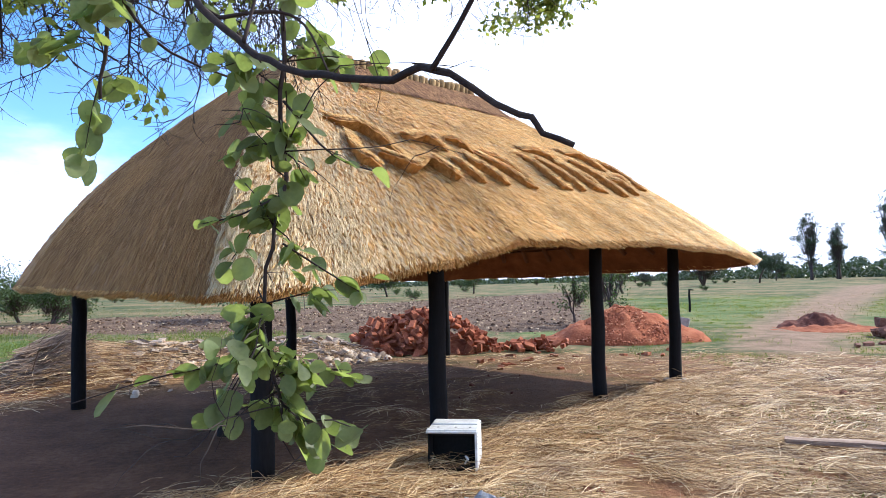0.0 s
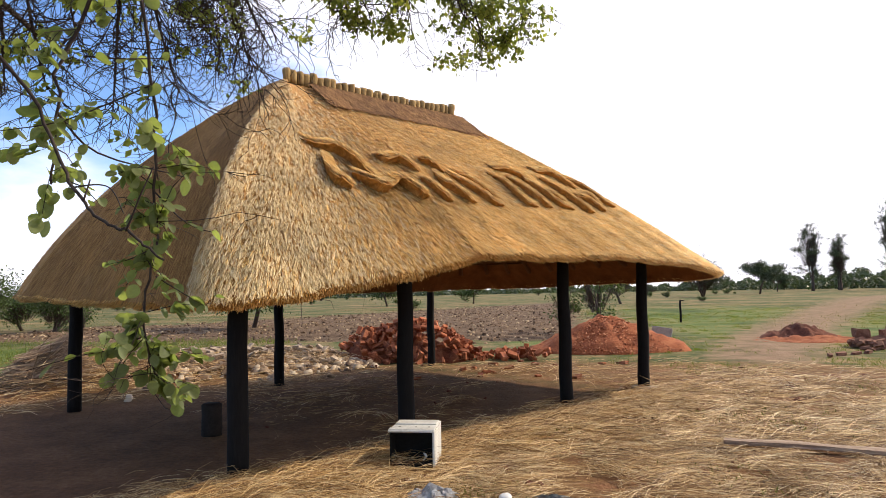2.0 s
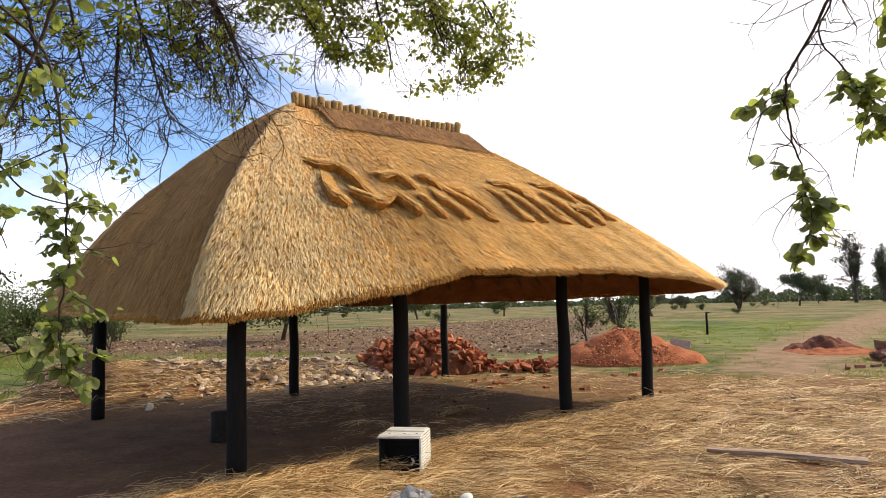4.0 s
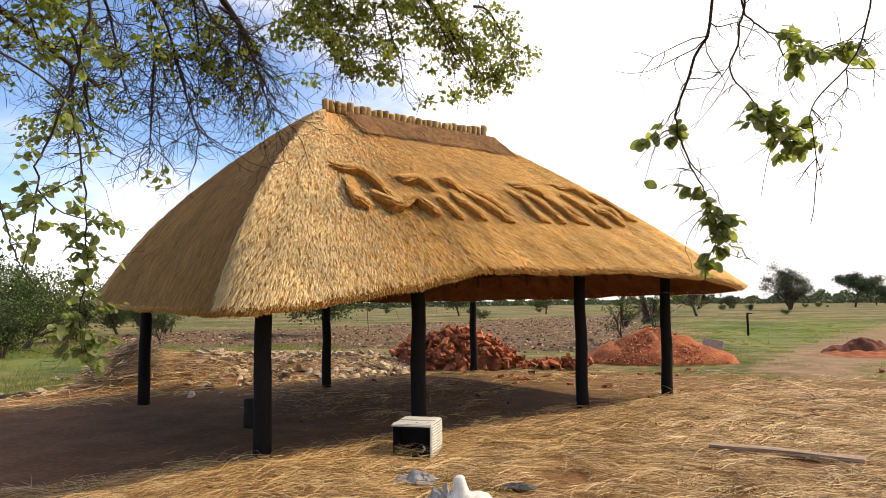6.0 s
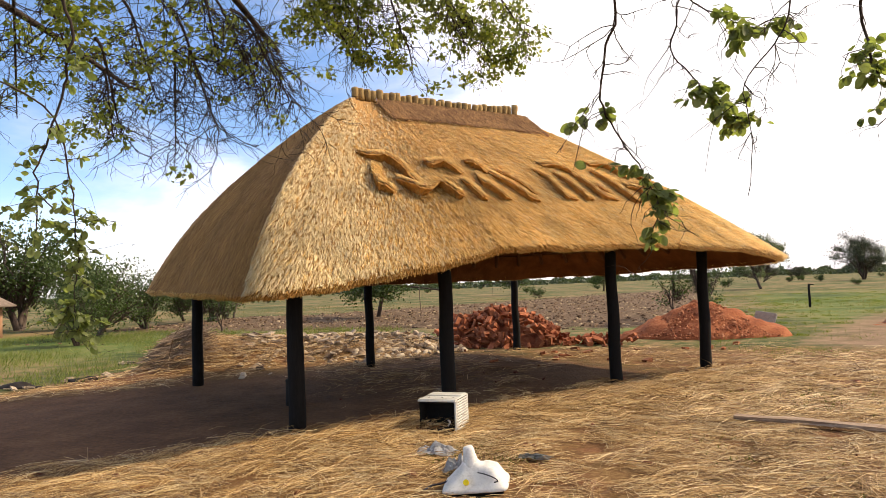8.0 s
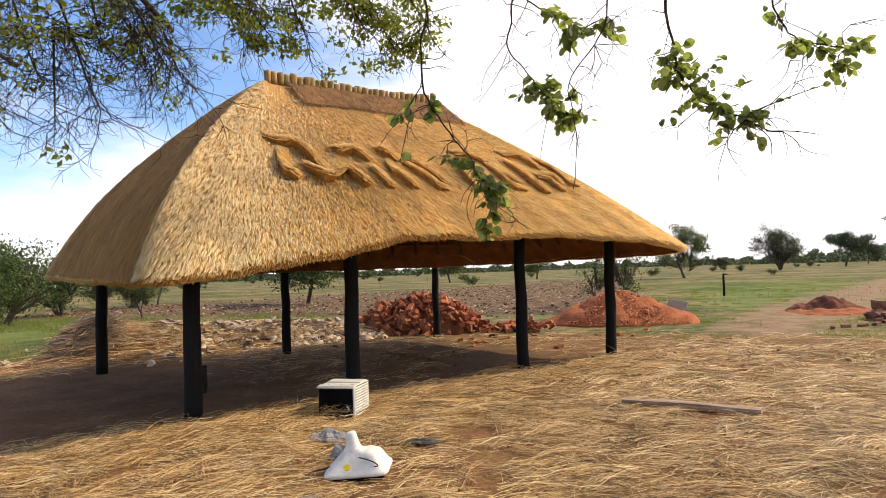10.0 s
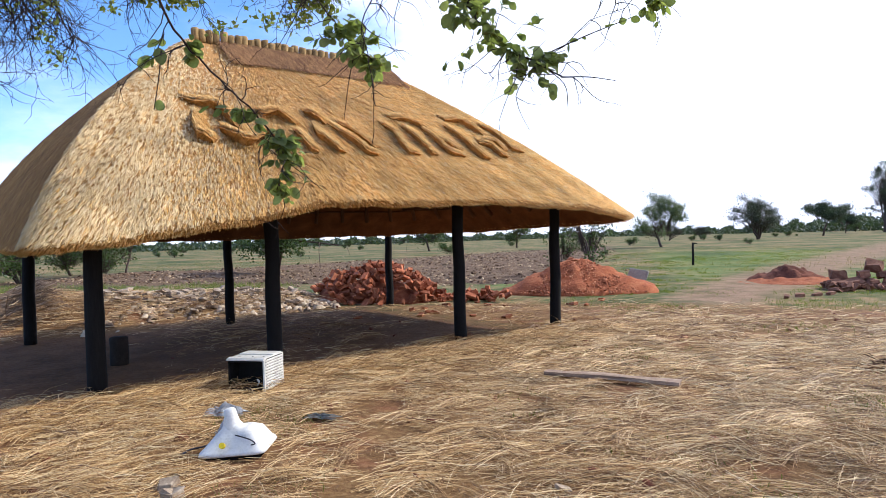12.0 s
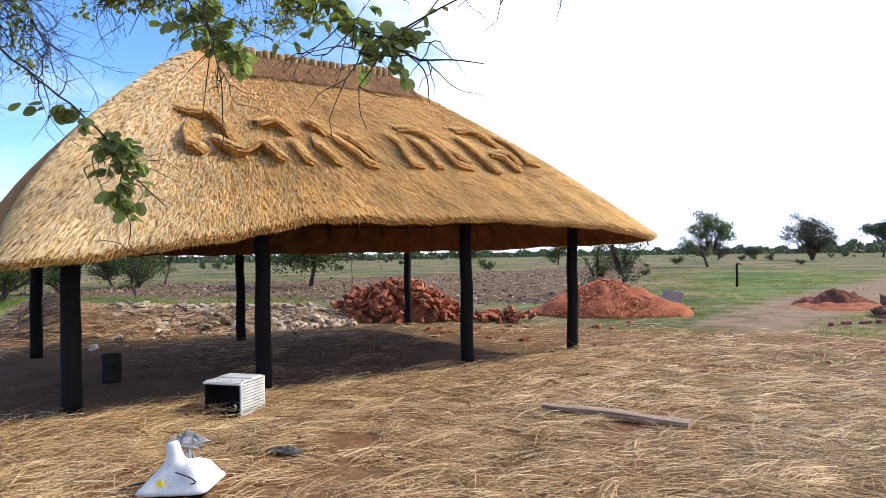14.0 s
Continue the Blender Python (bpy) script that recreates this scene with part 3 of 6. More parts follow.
def build_reeds():
    """Cut reed ends over the whole roof in small tufts, pointing down the slope, some lying deeper than others."""
    rng = np.random.RandomState(11)
    tufts, each = 60000, 4
    n = tufts * each
    ring, length = eave_ring(4000)
    u, v = ring[:, 0], ring[:, 1]
    weight = np.where(v < -HALF_V * 0.6, 2.4, 1.0) * np.where(v > HALF_V * 0.6, 0.1, 1.0) * np.where(u > HALF_U * 0.99, 0.35, 1.0)
    pick = rng.choice(len(ring), tufts, p=weight / weight.sum())
    s = np.sqrt(rng.uniform(0.002, 1.0, tufts))

    def spread(a):
        return np.repeat(a, each, axis=0)

    pick, s = spread(pick), spread(s)
    here = hall_array(*roof_at(ring[pick], s))
    below = hall_array(*roof_at(ring[pick], s + 0.02))
    nxt = hall_array(*roof_at(ring[(pick + 5) % len(ring)], s))
    way = unit(below - here)
    along = unit(nxt - here)
    out = unit(np.cross(way, along))
    out *= np.sign(out[:, 2:3])
    uu, vv = ring[pick, 0], ring[pick, 1]
    # the end face turned from the sun, given the darkened reeds
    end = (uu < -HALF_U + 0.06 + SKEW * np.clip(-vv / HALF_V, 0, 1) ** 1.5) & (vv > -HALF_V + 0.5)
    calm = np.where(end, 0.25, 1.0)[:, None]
    lean = spread(rng.normal(0, 0.13, (tufts, 1))) + rng.normal(0, 0.1, (n, 1))
    lift = spread(rng.uniform(0.02, 0.22, (tufts, 1))) + rng.uniform(0.0, 0.12, (n, 1))
    depth = spread(rng.uniform(-0.008, 0.02, (tufts, 1)))
    way = unit(way + along * lean * (0.4 + 0.6 * calm) + out * lift * calm)
    long = spread(rng.uniform(0.07, 0.16, tufts)) * rng.uniform(0.75, 1.2, n)
    across = rng.uniform(-0.013, 0.013, (n, 1))
    base = here + along * across - way * (long * 0.6)[:, None] + out * (depth * calm + rng.uniform(-0.005, 0.008, (n, 1)))
    wide = rng.uniform(0.0034, 0.0075, n)
    # reeds are paler on the hip towards the near corner
    pale = smooth_step(-1.7, -3.7, uu) * (vv < -HALF_V + 0.62) * 0.9 + 0.05
    pale = np.maximum(pale, smooth_step(0.55, 0.1, s) * smooth_step(-1.5, -3.0, uu) * (vv < -HALF_V + 0.1) * 0.85)
    is_pale = spread(rng.rand(tufts)) < pale
    for name, mat, k, peak in (("reeds", M_REED, ~is_pale & ~end, 0.45), ("pale_reeds", M_PALE, is_pale & ~end, 0.45), ("end_reeds", M_SHADED_ENDREED, end, 0.3)):
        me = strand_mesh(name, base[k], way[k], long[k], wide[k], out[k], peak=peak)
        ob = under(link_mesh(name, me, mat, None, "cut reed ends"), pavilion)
        ob["kind"] = "stuff"
    # the shaggy cut edge of the eave
    n = 14000
    pick = rng.randint(0, len(ring), n)
    d = rng.uniform(0, 1, n)
    uu, vv = ring[pick, 0], ring[pick, 1]
    top, low_z = eave_z(uu, vv) + THICK, eave_z(uu, vv)
    k = 1.0 - 0.02 * d
    base = hall_array(MID_U + uu * k, MID_V + vv * k, top * (1 - d) + low_z * d)
    outward = unit(ALONG_NP * uu[:, None] / HALF_U + ACROSS_NP * vv[:, None] / HALF_V)
    way = unit(outward * 0.75 + np.array((0, 0, -0.62)) + rng.normal(0, 0.12, (n, 3)))
    long = rng.uniform(0.07, 0.15, n)
    me = strand_mesh("eave_fringe", base - way * (long * 0.72)[:, None], way, long, rng.uniform(0.005, 0.01, n), (0, 0, 1))
    ob = under(link_mesh("eave_fringe", me, M_REED), pavilion)
    ob["kind"] = "stuff"


# darker copy of the reeds: the shade of the end face put into colour
M_SHADED_ENDREED = straw_material("end_reeds", ((0.0, (0.15, 0.068, 0.02)), (0.4, (0.32, 0.16, 0.048)), (1.0, (0.56, 0.32, 0.11))), 0.8)
build_reeds()


def roof_front(u, z):
    """A place on the front slope at u metres along and z metres up, and the slope's normal."""
    ring_u = (u - MID_U)
    top = float(eave_z(np.array(ring_u), np.array(-HALF_V))) + THICK
    s = (RIDGE_Z - z) / (RIDGE_Z - top)
    reach = HALF_V - MID_V + RIDGE_V
    v = RIDGE_V - reach * (s + 0.015 * math.sin(math.pi * s))
    slope = Vector(ACROSS) * reach + Vector((0, 0, RIDGE_Z - top))
    normal = ALONG.cross(slope).normalized()
    normal = normal if normal.z > 0 else -normal
    return hall(u, v, z), normal, -slope.normalized()


# cut edges of the worked letters, as (metres along, height) on the front slope: the thatch stands proud above each
FIRST_LETTERS = (
    ((1.21, 3.51), (1.37, 3.41), (1.62, 3.40), (1.69, 3.26), (1.73, 3.09), (1.80, 2.92)),
    ((1.33, 3.29), (1.22, 3.08), (1.19, 2.90), (1.31, 2.86), (1.37, 2.83)),
    ((1.53, 3.04), (1.61, 2.94), (1.71, 2.84), (1.82, 2.83), (1.92, 2.88)),
    ((1.92, 2.88), (2.09, 2.98), (2.14, 2.86), (2.19, 2.76), (2.28, 2.77)),
    ((2.23, 3.31), (2.41, 3.34), (2.49, 3.23), (2.58, 3.17)),
    ((2.48, 3.06), (2.48, 2.91), (2.50, 2.73), (2.63, 2.73)),
    ((2.85, 3.42), (2.93, 3.31), (3.05, 3.21)),
    ((2.83, 3.18), (2.77, 3.00), (2.85, 2.87), (2.91, 2.75), (3.02, 2.74)),
    ((3.10, 3.23), (3.18, 3.06), (3.29, 2.90), (3.36, 2.74), (3.53, 2.74)),
    ((3.21, 3.29), (3.33, 3.14), (3.45, 2.96), (3.57, 2.85)),
)
LAST_LETTERS = (
    ((4.03, 3.33), (4.10, 3.17), (4.04, 2.97), (4.05, 2.78), (4.25, 2.78)),
    ((4.33, 3.44), (4.54, 3.43), (4.70, 3.35), (4.89, 3.28)),
    ((4.38, 3.30), (4.42, 3.14), (4.43, 2.92), (4.43, 2.78), (4.59, 2.80)),
    ((4.75, 3.33), (4.77, 3.09), (4.77, 2.83), (5.09, 2.80)),
    ((4.89, 3.32), (4.85, 3.07), (4.94, 2.96), (5.14, 2.90)),
    ((5.32, 3.41), (5.38, 3.20), (5.39, 2.94), (5.45, 2.80), (5.60, 2.79)),
    ((5.48, 3.54), (5.79, 3.54), (5.93, 3.39), (6.05, 3.26)),
    ((5.73, 3.10), (5.88, 3.03), (5.90, 2.85), (6.07, 2.85)),
    ((5.82, 3.13), (6.07, 3.10), (6.13, 2.98)),
    ((6.20, 3.50), (6.31, 3.31), (6.29, 2.98), (6.60, 2.98)),
)


def build_strokes():
    """Each cut edge: a steep shaggy face, the thatch above it sloping back into the roof."""
    rng = np.random.RandomState(5)
    base, way, ups = [], [], []
    for line in FIRST_LETTERS + LAST_LETTERS:
        pts = []
        for (u0, z0), (u1, z1) in zip(line, line[1:]):
            for k in range(7):
                f = k / 7
                pts.append((u0 + (u1 - u0) * f, z0 + (z1 - z0) * f))
        pts.append(line[-1])
        for _ in range(2):
            pts = [pts[0]] + [((a[0] + 2 * p[0] + q[0]) / 4, (a[1] + 2 * p[1] + q[1]) / 4) for a, p, q in zip(pts, pts[1:], pts[2:])] + [pts[-1]]
        bm = bmesh.new()
        rings = []
        for i, (u, z) in enumerate(pts):
            p, nrm, down = roof_front(u, z)
            q0, _, _ = roof_front(*pts[max(i - 1, 0)])
            q1, _, _ = roof_front(*pts[min(i + 1, len(pts) - 1)])
            d = (q1 - q0).normalized()
            side = nrm.cross(d).normalized()
            if side.dot(ALONG - down * 0.9) < 0:
                side = -side
            fade = min(1.0, 0.45 + 1.6 * min(i, len(pts) - 1 - i) / len(pts))
            h = 0.1 * fade * (1 + 0.05 * math.sin(i * 1.3 + u * 7))
            prof = ((0.03, -0.05), (0.012, h * 0.4), (-0.012, h * 0.96), (0.0, h), (0.06, h * 0.86), (0.13, h * 0.45), (0.21, -0.03))
            rings.append([bm.verts.new(p + side * (a + rng.normal(0, 0.004)) + nrm * (q + rng.normal(0, 0.003))) for a, q in prof])
            for _ in range(40):
                f = rng.uniform(0.0, 0.2)
                top = float(np.interp(f, (0.0, 0.06, 0.13, 0.21), (h, h * 0.86, h * 0.45, -0.03)))
                base.append(p + d * rng.uniform(-0.03, 0.03) + side * (f + 0.012) - down * 0.09 + nrm * (top + rng.uniform(-0.004, 0.014)))
                way.append(down + nrm * rng.uniform(0.0, 0.26) + ALONG * rng.normal(0, 0.16))
                ups.append(nrm)
        for r0, r1 in zip(rings, rings[1:]):
            for k in range(6):
                bm.faces.new((r0[k], r0[k + 1], r1[k + 1], r1[k]))
        bm.faces.new(rings[0]), bm.faces.new(rings[-1][::-1])
        bmesh.ops.recalc_face_normals(bm, faces=bm.faces)
        under(part("raised_band", bm, M_STROKE, None, smooth=False), pavilion)
    n = len(base)
    me = strand_mesh("band_reeds", np.array(base), np.array(way), rng.uniform(0.05, 0.1, n), rng.uniform(0.005, 0.012, n), np.array(ups), peak=0.45)
    under(link_mesh("band_reeds", me, M_REED), pavilion)["kind"] = "stuff"


M_STROKE = surface("band_thatch", (0.15, 0.07, 0.02), (0.38, 0.19, 0.052), (0.6, 0.34, 0.105), 14, 90, 0.9, 0.9, 0.012)
build_strokes()


def build_ridge():
    # the mud-brown cap that wraps the top of both slopes
    bm = bmesh.new()
    rows = []
    n = 60
    for i in range(n + 1):
        f = i / n
        u = RIDGE_U - RIDGE_HALF + 0.42 + f * (2 * RIDGE_HALF - 0.14)
        flare = 0.12 * (abs(f - 0.5) * 2) ** 3
        skirt = 0.5 + 0.03 * math.sin(u * 5.3) + 0.02 * math.sin(u * 13) + flare + 0.14 * f - 0.3 * max(0, 0.15 - f)
        prof = []
        for t in (-1, -0.97, -0.5, 0.0, 0.5, 0.97, 1):
            v = RIDGE_V + t * skirt
            z = RIDGE_Z + 0.05 + 0.02 * f - abs(t) * skirt * 0.76 + (0.015 * math.sin(u * 17 + t * 5))
            if abs(t) == 1:
                z -= 0.07
            prof.append(bm.verts.new(hall(u, v, z)))
        rows.append(prof)
    for r0, r1 in zip(rows, rows[1:]):
        for k in range(6):
            bm.faces.new((r0[k], r0[k + 1], r1[k + 1], r1[k]))
    bm.faces.new(rows[0]), bm.faces.new(rows[-1][::-1])
    bmesh.ops.recalc_face_normals(bm, faces=bm.faces)
    under(part("ridge_cap", bm, M_CAP, None, "brown mud-plastered ridge cap"), pavilion)
    rs = np.random.RandomState(19)
    n = 9000
    u = RIDGE_U + rs.uniform(-RIDGE_HALF + 0.3, RIDGE_HALF + 0.25, n)
    t = rs.choice((-1, 1), n, p=(0.7, 0.3)) * rs.uniform(0.05, 1.0, n)
    side = np.sign(t)[:, None]
    base = hall_array(u, RIDGE_V + t * 0.62, RIDGE_Z + 0.085 - np.abs(t) * 0.62 * 0.76)
    way = ACROSS_NP * side * 0.8 + np.array((0, 0, -0.6)) + ALONG_NP * rs.normal(0, 0.3, (n, 1))
    ob = under(link_mesh("cap_reeds", strand_mesh("cap_reeds", base, way, rs.uniform(0.06, 0.16, n), rs.uniform(0.005, 0.011, n), (0, 0, 1)), M_CAPREED), pavilion)
    ob["kind"] = "stuff"
    # the comb of upright reed bundles
    rng = random.Random(4)
    bm = bmesh.new()
    tube(bm, [(0, 0, 0), (0, 0, 0.08), (0.004, 0, 0.17), (0, 0, 0.215), (0.003, 0.004, 0.2)], [0.052, 0.056, 0.064, 0.06, 0.02], 9)
    me = bpy.data.meshes.new("comb_tuft")
    bm.to_mesh(me)
    bm.free()
    for p in me.polygons:
        p.use_smooth = True
    me.materials.append(M_BUNDLE)
    count = 30
    for i in range(count):
        f = i / (count - 1)
        u = RIDGE_U - RIDGE_HALF - 0.02 + f * (2 * RIDGE_HALF + 0.04)
        lift = 0.06 * (abs(f - 0.5) * 2) ** 2
        ob = new("comb_tuft", me)
        ob.matrix_world = Matrix.Translation(hall(u, RIDGE_V + rng.uniform(-0.012, 0.012), RIDGE_Z - 0.06 + lift)) @ pose(0, 0, 0, rng.uniform(-5, 5), rng.uniform(-5, 5), rng.uniform(0, 360)) @ Matrix.Diagonal((1, 1, rng.uniform(0.9, 1.1), 1))
        under(ob, pavilion)


build_ridge()

POSTS = (((-1.25, 5.3), 0.097), ((0.02, 6.9), 0.095), ((1.885, 9.32), 0.092), ((3.2, 11.0), 0.092),
         ((-5.37, 8.4), 0.095), ((-3.32, 11.2), 0.088), ((-1.02, 14.4), 0.085))


def build_frame():
    rng = random.Random(8)
    for (x, y), r in POSTS:
        z0 = float(ground_z(x, y)) - 0.06
        bm = bmesh.new()
        pts, rad = [], []
        lean = (rng.uniform(-0.02, 0.02), rng.uniform(-0.02, 0.02))
        for k in range(11):
            f = k / 10
            pts.append((x + lean[0] * f + 0.008 * math.sin(k * 1.3 + x), y + lean[1] * f + 0.008 * math.cos(k * 1.7 + y), z0 + f * (2.34 - z0)))
            rad.append(r * (1.06 - 0.14 * f) * (1 + rng.uniform(-0.025, 0.025)))
        tube(bm, pts, rad, 14)
        under(part("post", bm, M_POST, None, "black tarred gum pole"), pavilion)
    bm = bmesh.new()
    tube(bm, [(3.2, 11.0, -0.03), (3.2, 11.0, 0.03), (3.2, 11.0, 0.04)], [0.21, 0.2, 0.17], 14)
    under(part("footing", bm, M_CONCRETE, None, "pale concrete collar"), pavilion)

    def pole(name, a, b, r, mat=M_POLE):
        bm = bmesh.new()
        pts = [a + (b - a) * (k / 6) + Vector((rng.uniform(-1, 1), rng.uniform(-1, 1), rng.uniform(-1, 1))) * 0.008 for k in range(7)]
        tube(bm, pts, [r * (1.05 - 0.1 * k / 6) for k in range(7)], 8)
        under(part(name, bm, mat, None), pavilion)

    for v in (0.0, 5.14):
        pole("wall_plate", hall(0.1, v, 2.3), hall(7.4, v, 2.42), 0.06)
    for u in (0.0, 7.2):
        pole("wall_plate", hall(u, 0.1, 2.28), hall(u, 5.1, 2.3), 0.06)
    pole("ridge_pole", hall(RIDGE_U - RIDGE_HALF, RIDGE_V, 4.42), hall(RIDGE_U + RIDGE_HALF, RIDGE_V, 4.42), 0.06)
    ring, _ = eave_ring(44)
    for i in range(44):
        a = roof_at(ring[i], 0.1, 0.26)
        b = roof_at(ring[i], 0.84, 0.23)
        pole("rafter", hall(*map(float, a)), hall(*map(float, b)), 0.04)
    # rings of laths tied under the reeds
    ring, _ = eave_ring(72)
    for k in range(9):
        s = 0.25 + 0.066 * k
        bm = bmesh.new()
        u, v, z = roof_at(ring, s, 0.215)
        pts = [hall(float(a), float(b), float(c)) for a, b, c in zip(u, v, z)]
        tube(bm, pts + pts[:1], [0.018] * (len(pts) + 1), 5)
        under(part("lath", bm, M_POLE, None), pavilion)


build_frame()


# ---- trees ----
def grow(rng, start, way, length, radius, depth, out, droop=0.0, spread=0.7, kids=3):
    """Branches as lists of points and radii; out also gathers the tips."""
    pts, rad = [Vector(start)], [radius]
    d = Vector(way).normalized()
    n = 5
    for k in range(n):
        d = (d + Vector((rng.gauss(0, 0.16), rng.gauss(0, 0.16), rng.gauss(0, 0.12) - droop))).normalized()
        pts.append(pts[-1] + d * length / n)
        rad.append(radius * (1 - 0.6 * (k + 1) / n))
    out.append((pts, rad, depth))
    if depth <= 0:
        return
    for k in range(kids):
        at = rng.randint(2, n)
        side = Vector((rng.gauss(0, 1), rng.gauss(0, 1), rng.gauss(0, 0.6))).normalized()
        grow(rng, pts[at], (d + side * spread).normalized(), length * rng.uniform(0.5, 0.78), rad[at] * 0.7, depth - 1, out, droop, spread, kids)


def far_tree(name, label, seed, height, width, leaf, leaves, mat, stem=0.25, flat=1.0, sparse=0.0, puffs=0, group=""):
    """A tree: trunk with limbs, and a crown of many small leaves round the twig ends. Built at the origin."""
    rng, nrng = random.Random(seed), np.random.RandomState(seed)
    tree = thing(name, label, "bush" if "bush" in name else "tree", group=group)
    out = []
    stems = 1 if stem > 0.15 else 4
    for k in range(stems):
        a = rng.uniform(0, 6.28)
        lean = 0.12 if stems == 1 else 0.6
        way = Vector((math.cos(a) * lean, math.sin(a) * lean, 1))
        grow(rng, (0, 0, -0.15), way, height * (stem + 0.3), height * 0.028, 3, out, -0.02, 0.85, 3)
    tips = []
    for pts, rad, depth in out:
        if depth <= 1:
            tips += pts[2:]
    tips = np.array([p for p in tips])
    low = height * stem * 0.7
    # fit the twig ends into the crown's size
    c = tips.mean(0)
    ext = np.abs(tips - c).max(0) + 1e-6
    target = np.array((width / 2, width / 2, (height - low) / 2))
    cl = np.array((c[0] * 0.2, c[1] * 0.2, low + (height - low) / 2))
    clumps = (tips - c) / ext * target * np.array((0.95, 0.95, 0.92 * flat)) + cl
    if puffs:
        up = np.linspace(0, 1, puffs)
        mid = np.stack([nrng.normal(0, width * 0.27, puffs), nrng.normal(0, width * 0.27, puffs), (0.3 + 0.63 * up) * height], -1)
        mid[:, :2] *= np.interp(up, (0, 0.35, 0.6, 1.0), (0.5, 0.55, 1.0, 0.3))[:, None]
        clumps = mid[nrng.randint(0, puffs, 240)] + nrng.normal(size=(240, 3)) * np.array((width * 0.1, width * 0.1, height * 0.03))
    z_low, z_high = max(0.2, float(tips[:, 2].min())), float(tips[:, 2].max())
    to_low, to_high = float(clumps[:, 2].min()), float(clumps[:, 2].max()) * 0.97
    wide_x, wide_y = (target[0] / ext[0] * 0.9, target[1] / ext[1] * 0.9) if not puffs else (0.12, 0.12)
    def reach(bm, pts, rad):
        tube(bm, [(p.x * wide_x, p.y * wide_y, float(np.interp(p.z, (-0.2, 0.0, z_low, z_high), (-0.2, 0.0, max(to_low, 0.1), to_high)))) for p in pts], [max(r, 0.008) for r in rad], 5)

    fine = bmesh.new()
    for pts, rad, depth in out:
        if depth == 1:
            reach(fine, pts, rad)
        elif depth > 1:
            bm = bmesh.new()
            reach(bm, pts, rad)
            part("trunk" if depth == 3 else "limb", bm, M_FARBARK, tree)
    part("twigs", fine, M_FARBARK, tree)["kind"] = "stuff"
    pick = nrng.randint(0, len(clumps), leaves)
    spread = width * (0.075 + sparse + 0.02 * nrng.rand(leaves))[:, None] * np.array((1, 1, 0.7))
    at = clumps[pick] + nrng.normal(size=(leaves, 3)) * spread
    at[:, 2] = np.maximum(at[:, 2], 0.05)
    me = leaf_cloud("crown", at, nrng.normal(size=(leaves, 3)) + np.array((0, 0, -0.2)), leaf * nrng.uniform(0.6, 1.3, leaves), nrng)
    link_mesh("crown", me, mat, tree)
    # twigs run out into the crown
    n = min(260, len(clumps))
    chosen = clumps[nrng.choice(len(clumps), n, replace=False)]
    root = np.array((0, 0, low * 0.9)) + (chosen - np.array((0, 0, low * 0.9))) * 0.35
    lens = np.linalg.norm(chosen - root, axis=1)
    me = strand_mesh("branchwork", root, chosen - root, lens, np.full(n, height * 0.006), (0.3, 0.2, 1), 0.06, 3)
    link_mesh("branchwork", me, M_FARBARK, tree)["kind"] = "stuff"
    return tree


def stand(tree, x, y, turn=0.0, size=1.0):
    tree.matrix_world = pose(x, y, float(ground_z(x, y)), 0, 0, turn) @ Matrix.Scale(size, 4)
    return tree


def plant(tree, x, y, turn, size=1.0, label=""):
    c = copy_thing(tree, pose(x, y, float(ground_z(x, y)), 0, 0, turn))
    c.scale = (size, size, size)
    if label:
        c["label"] = label
    return c


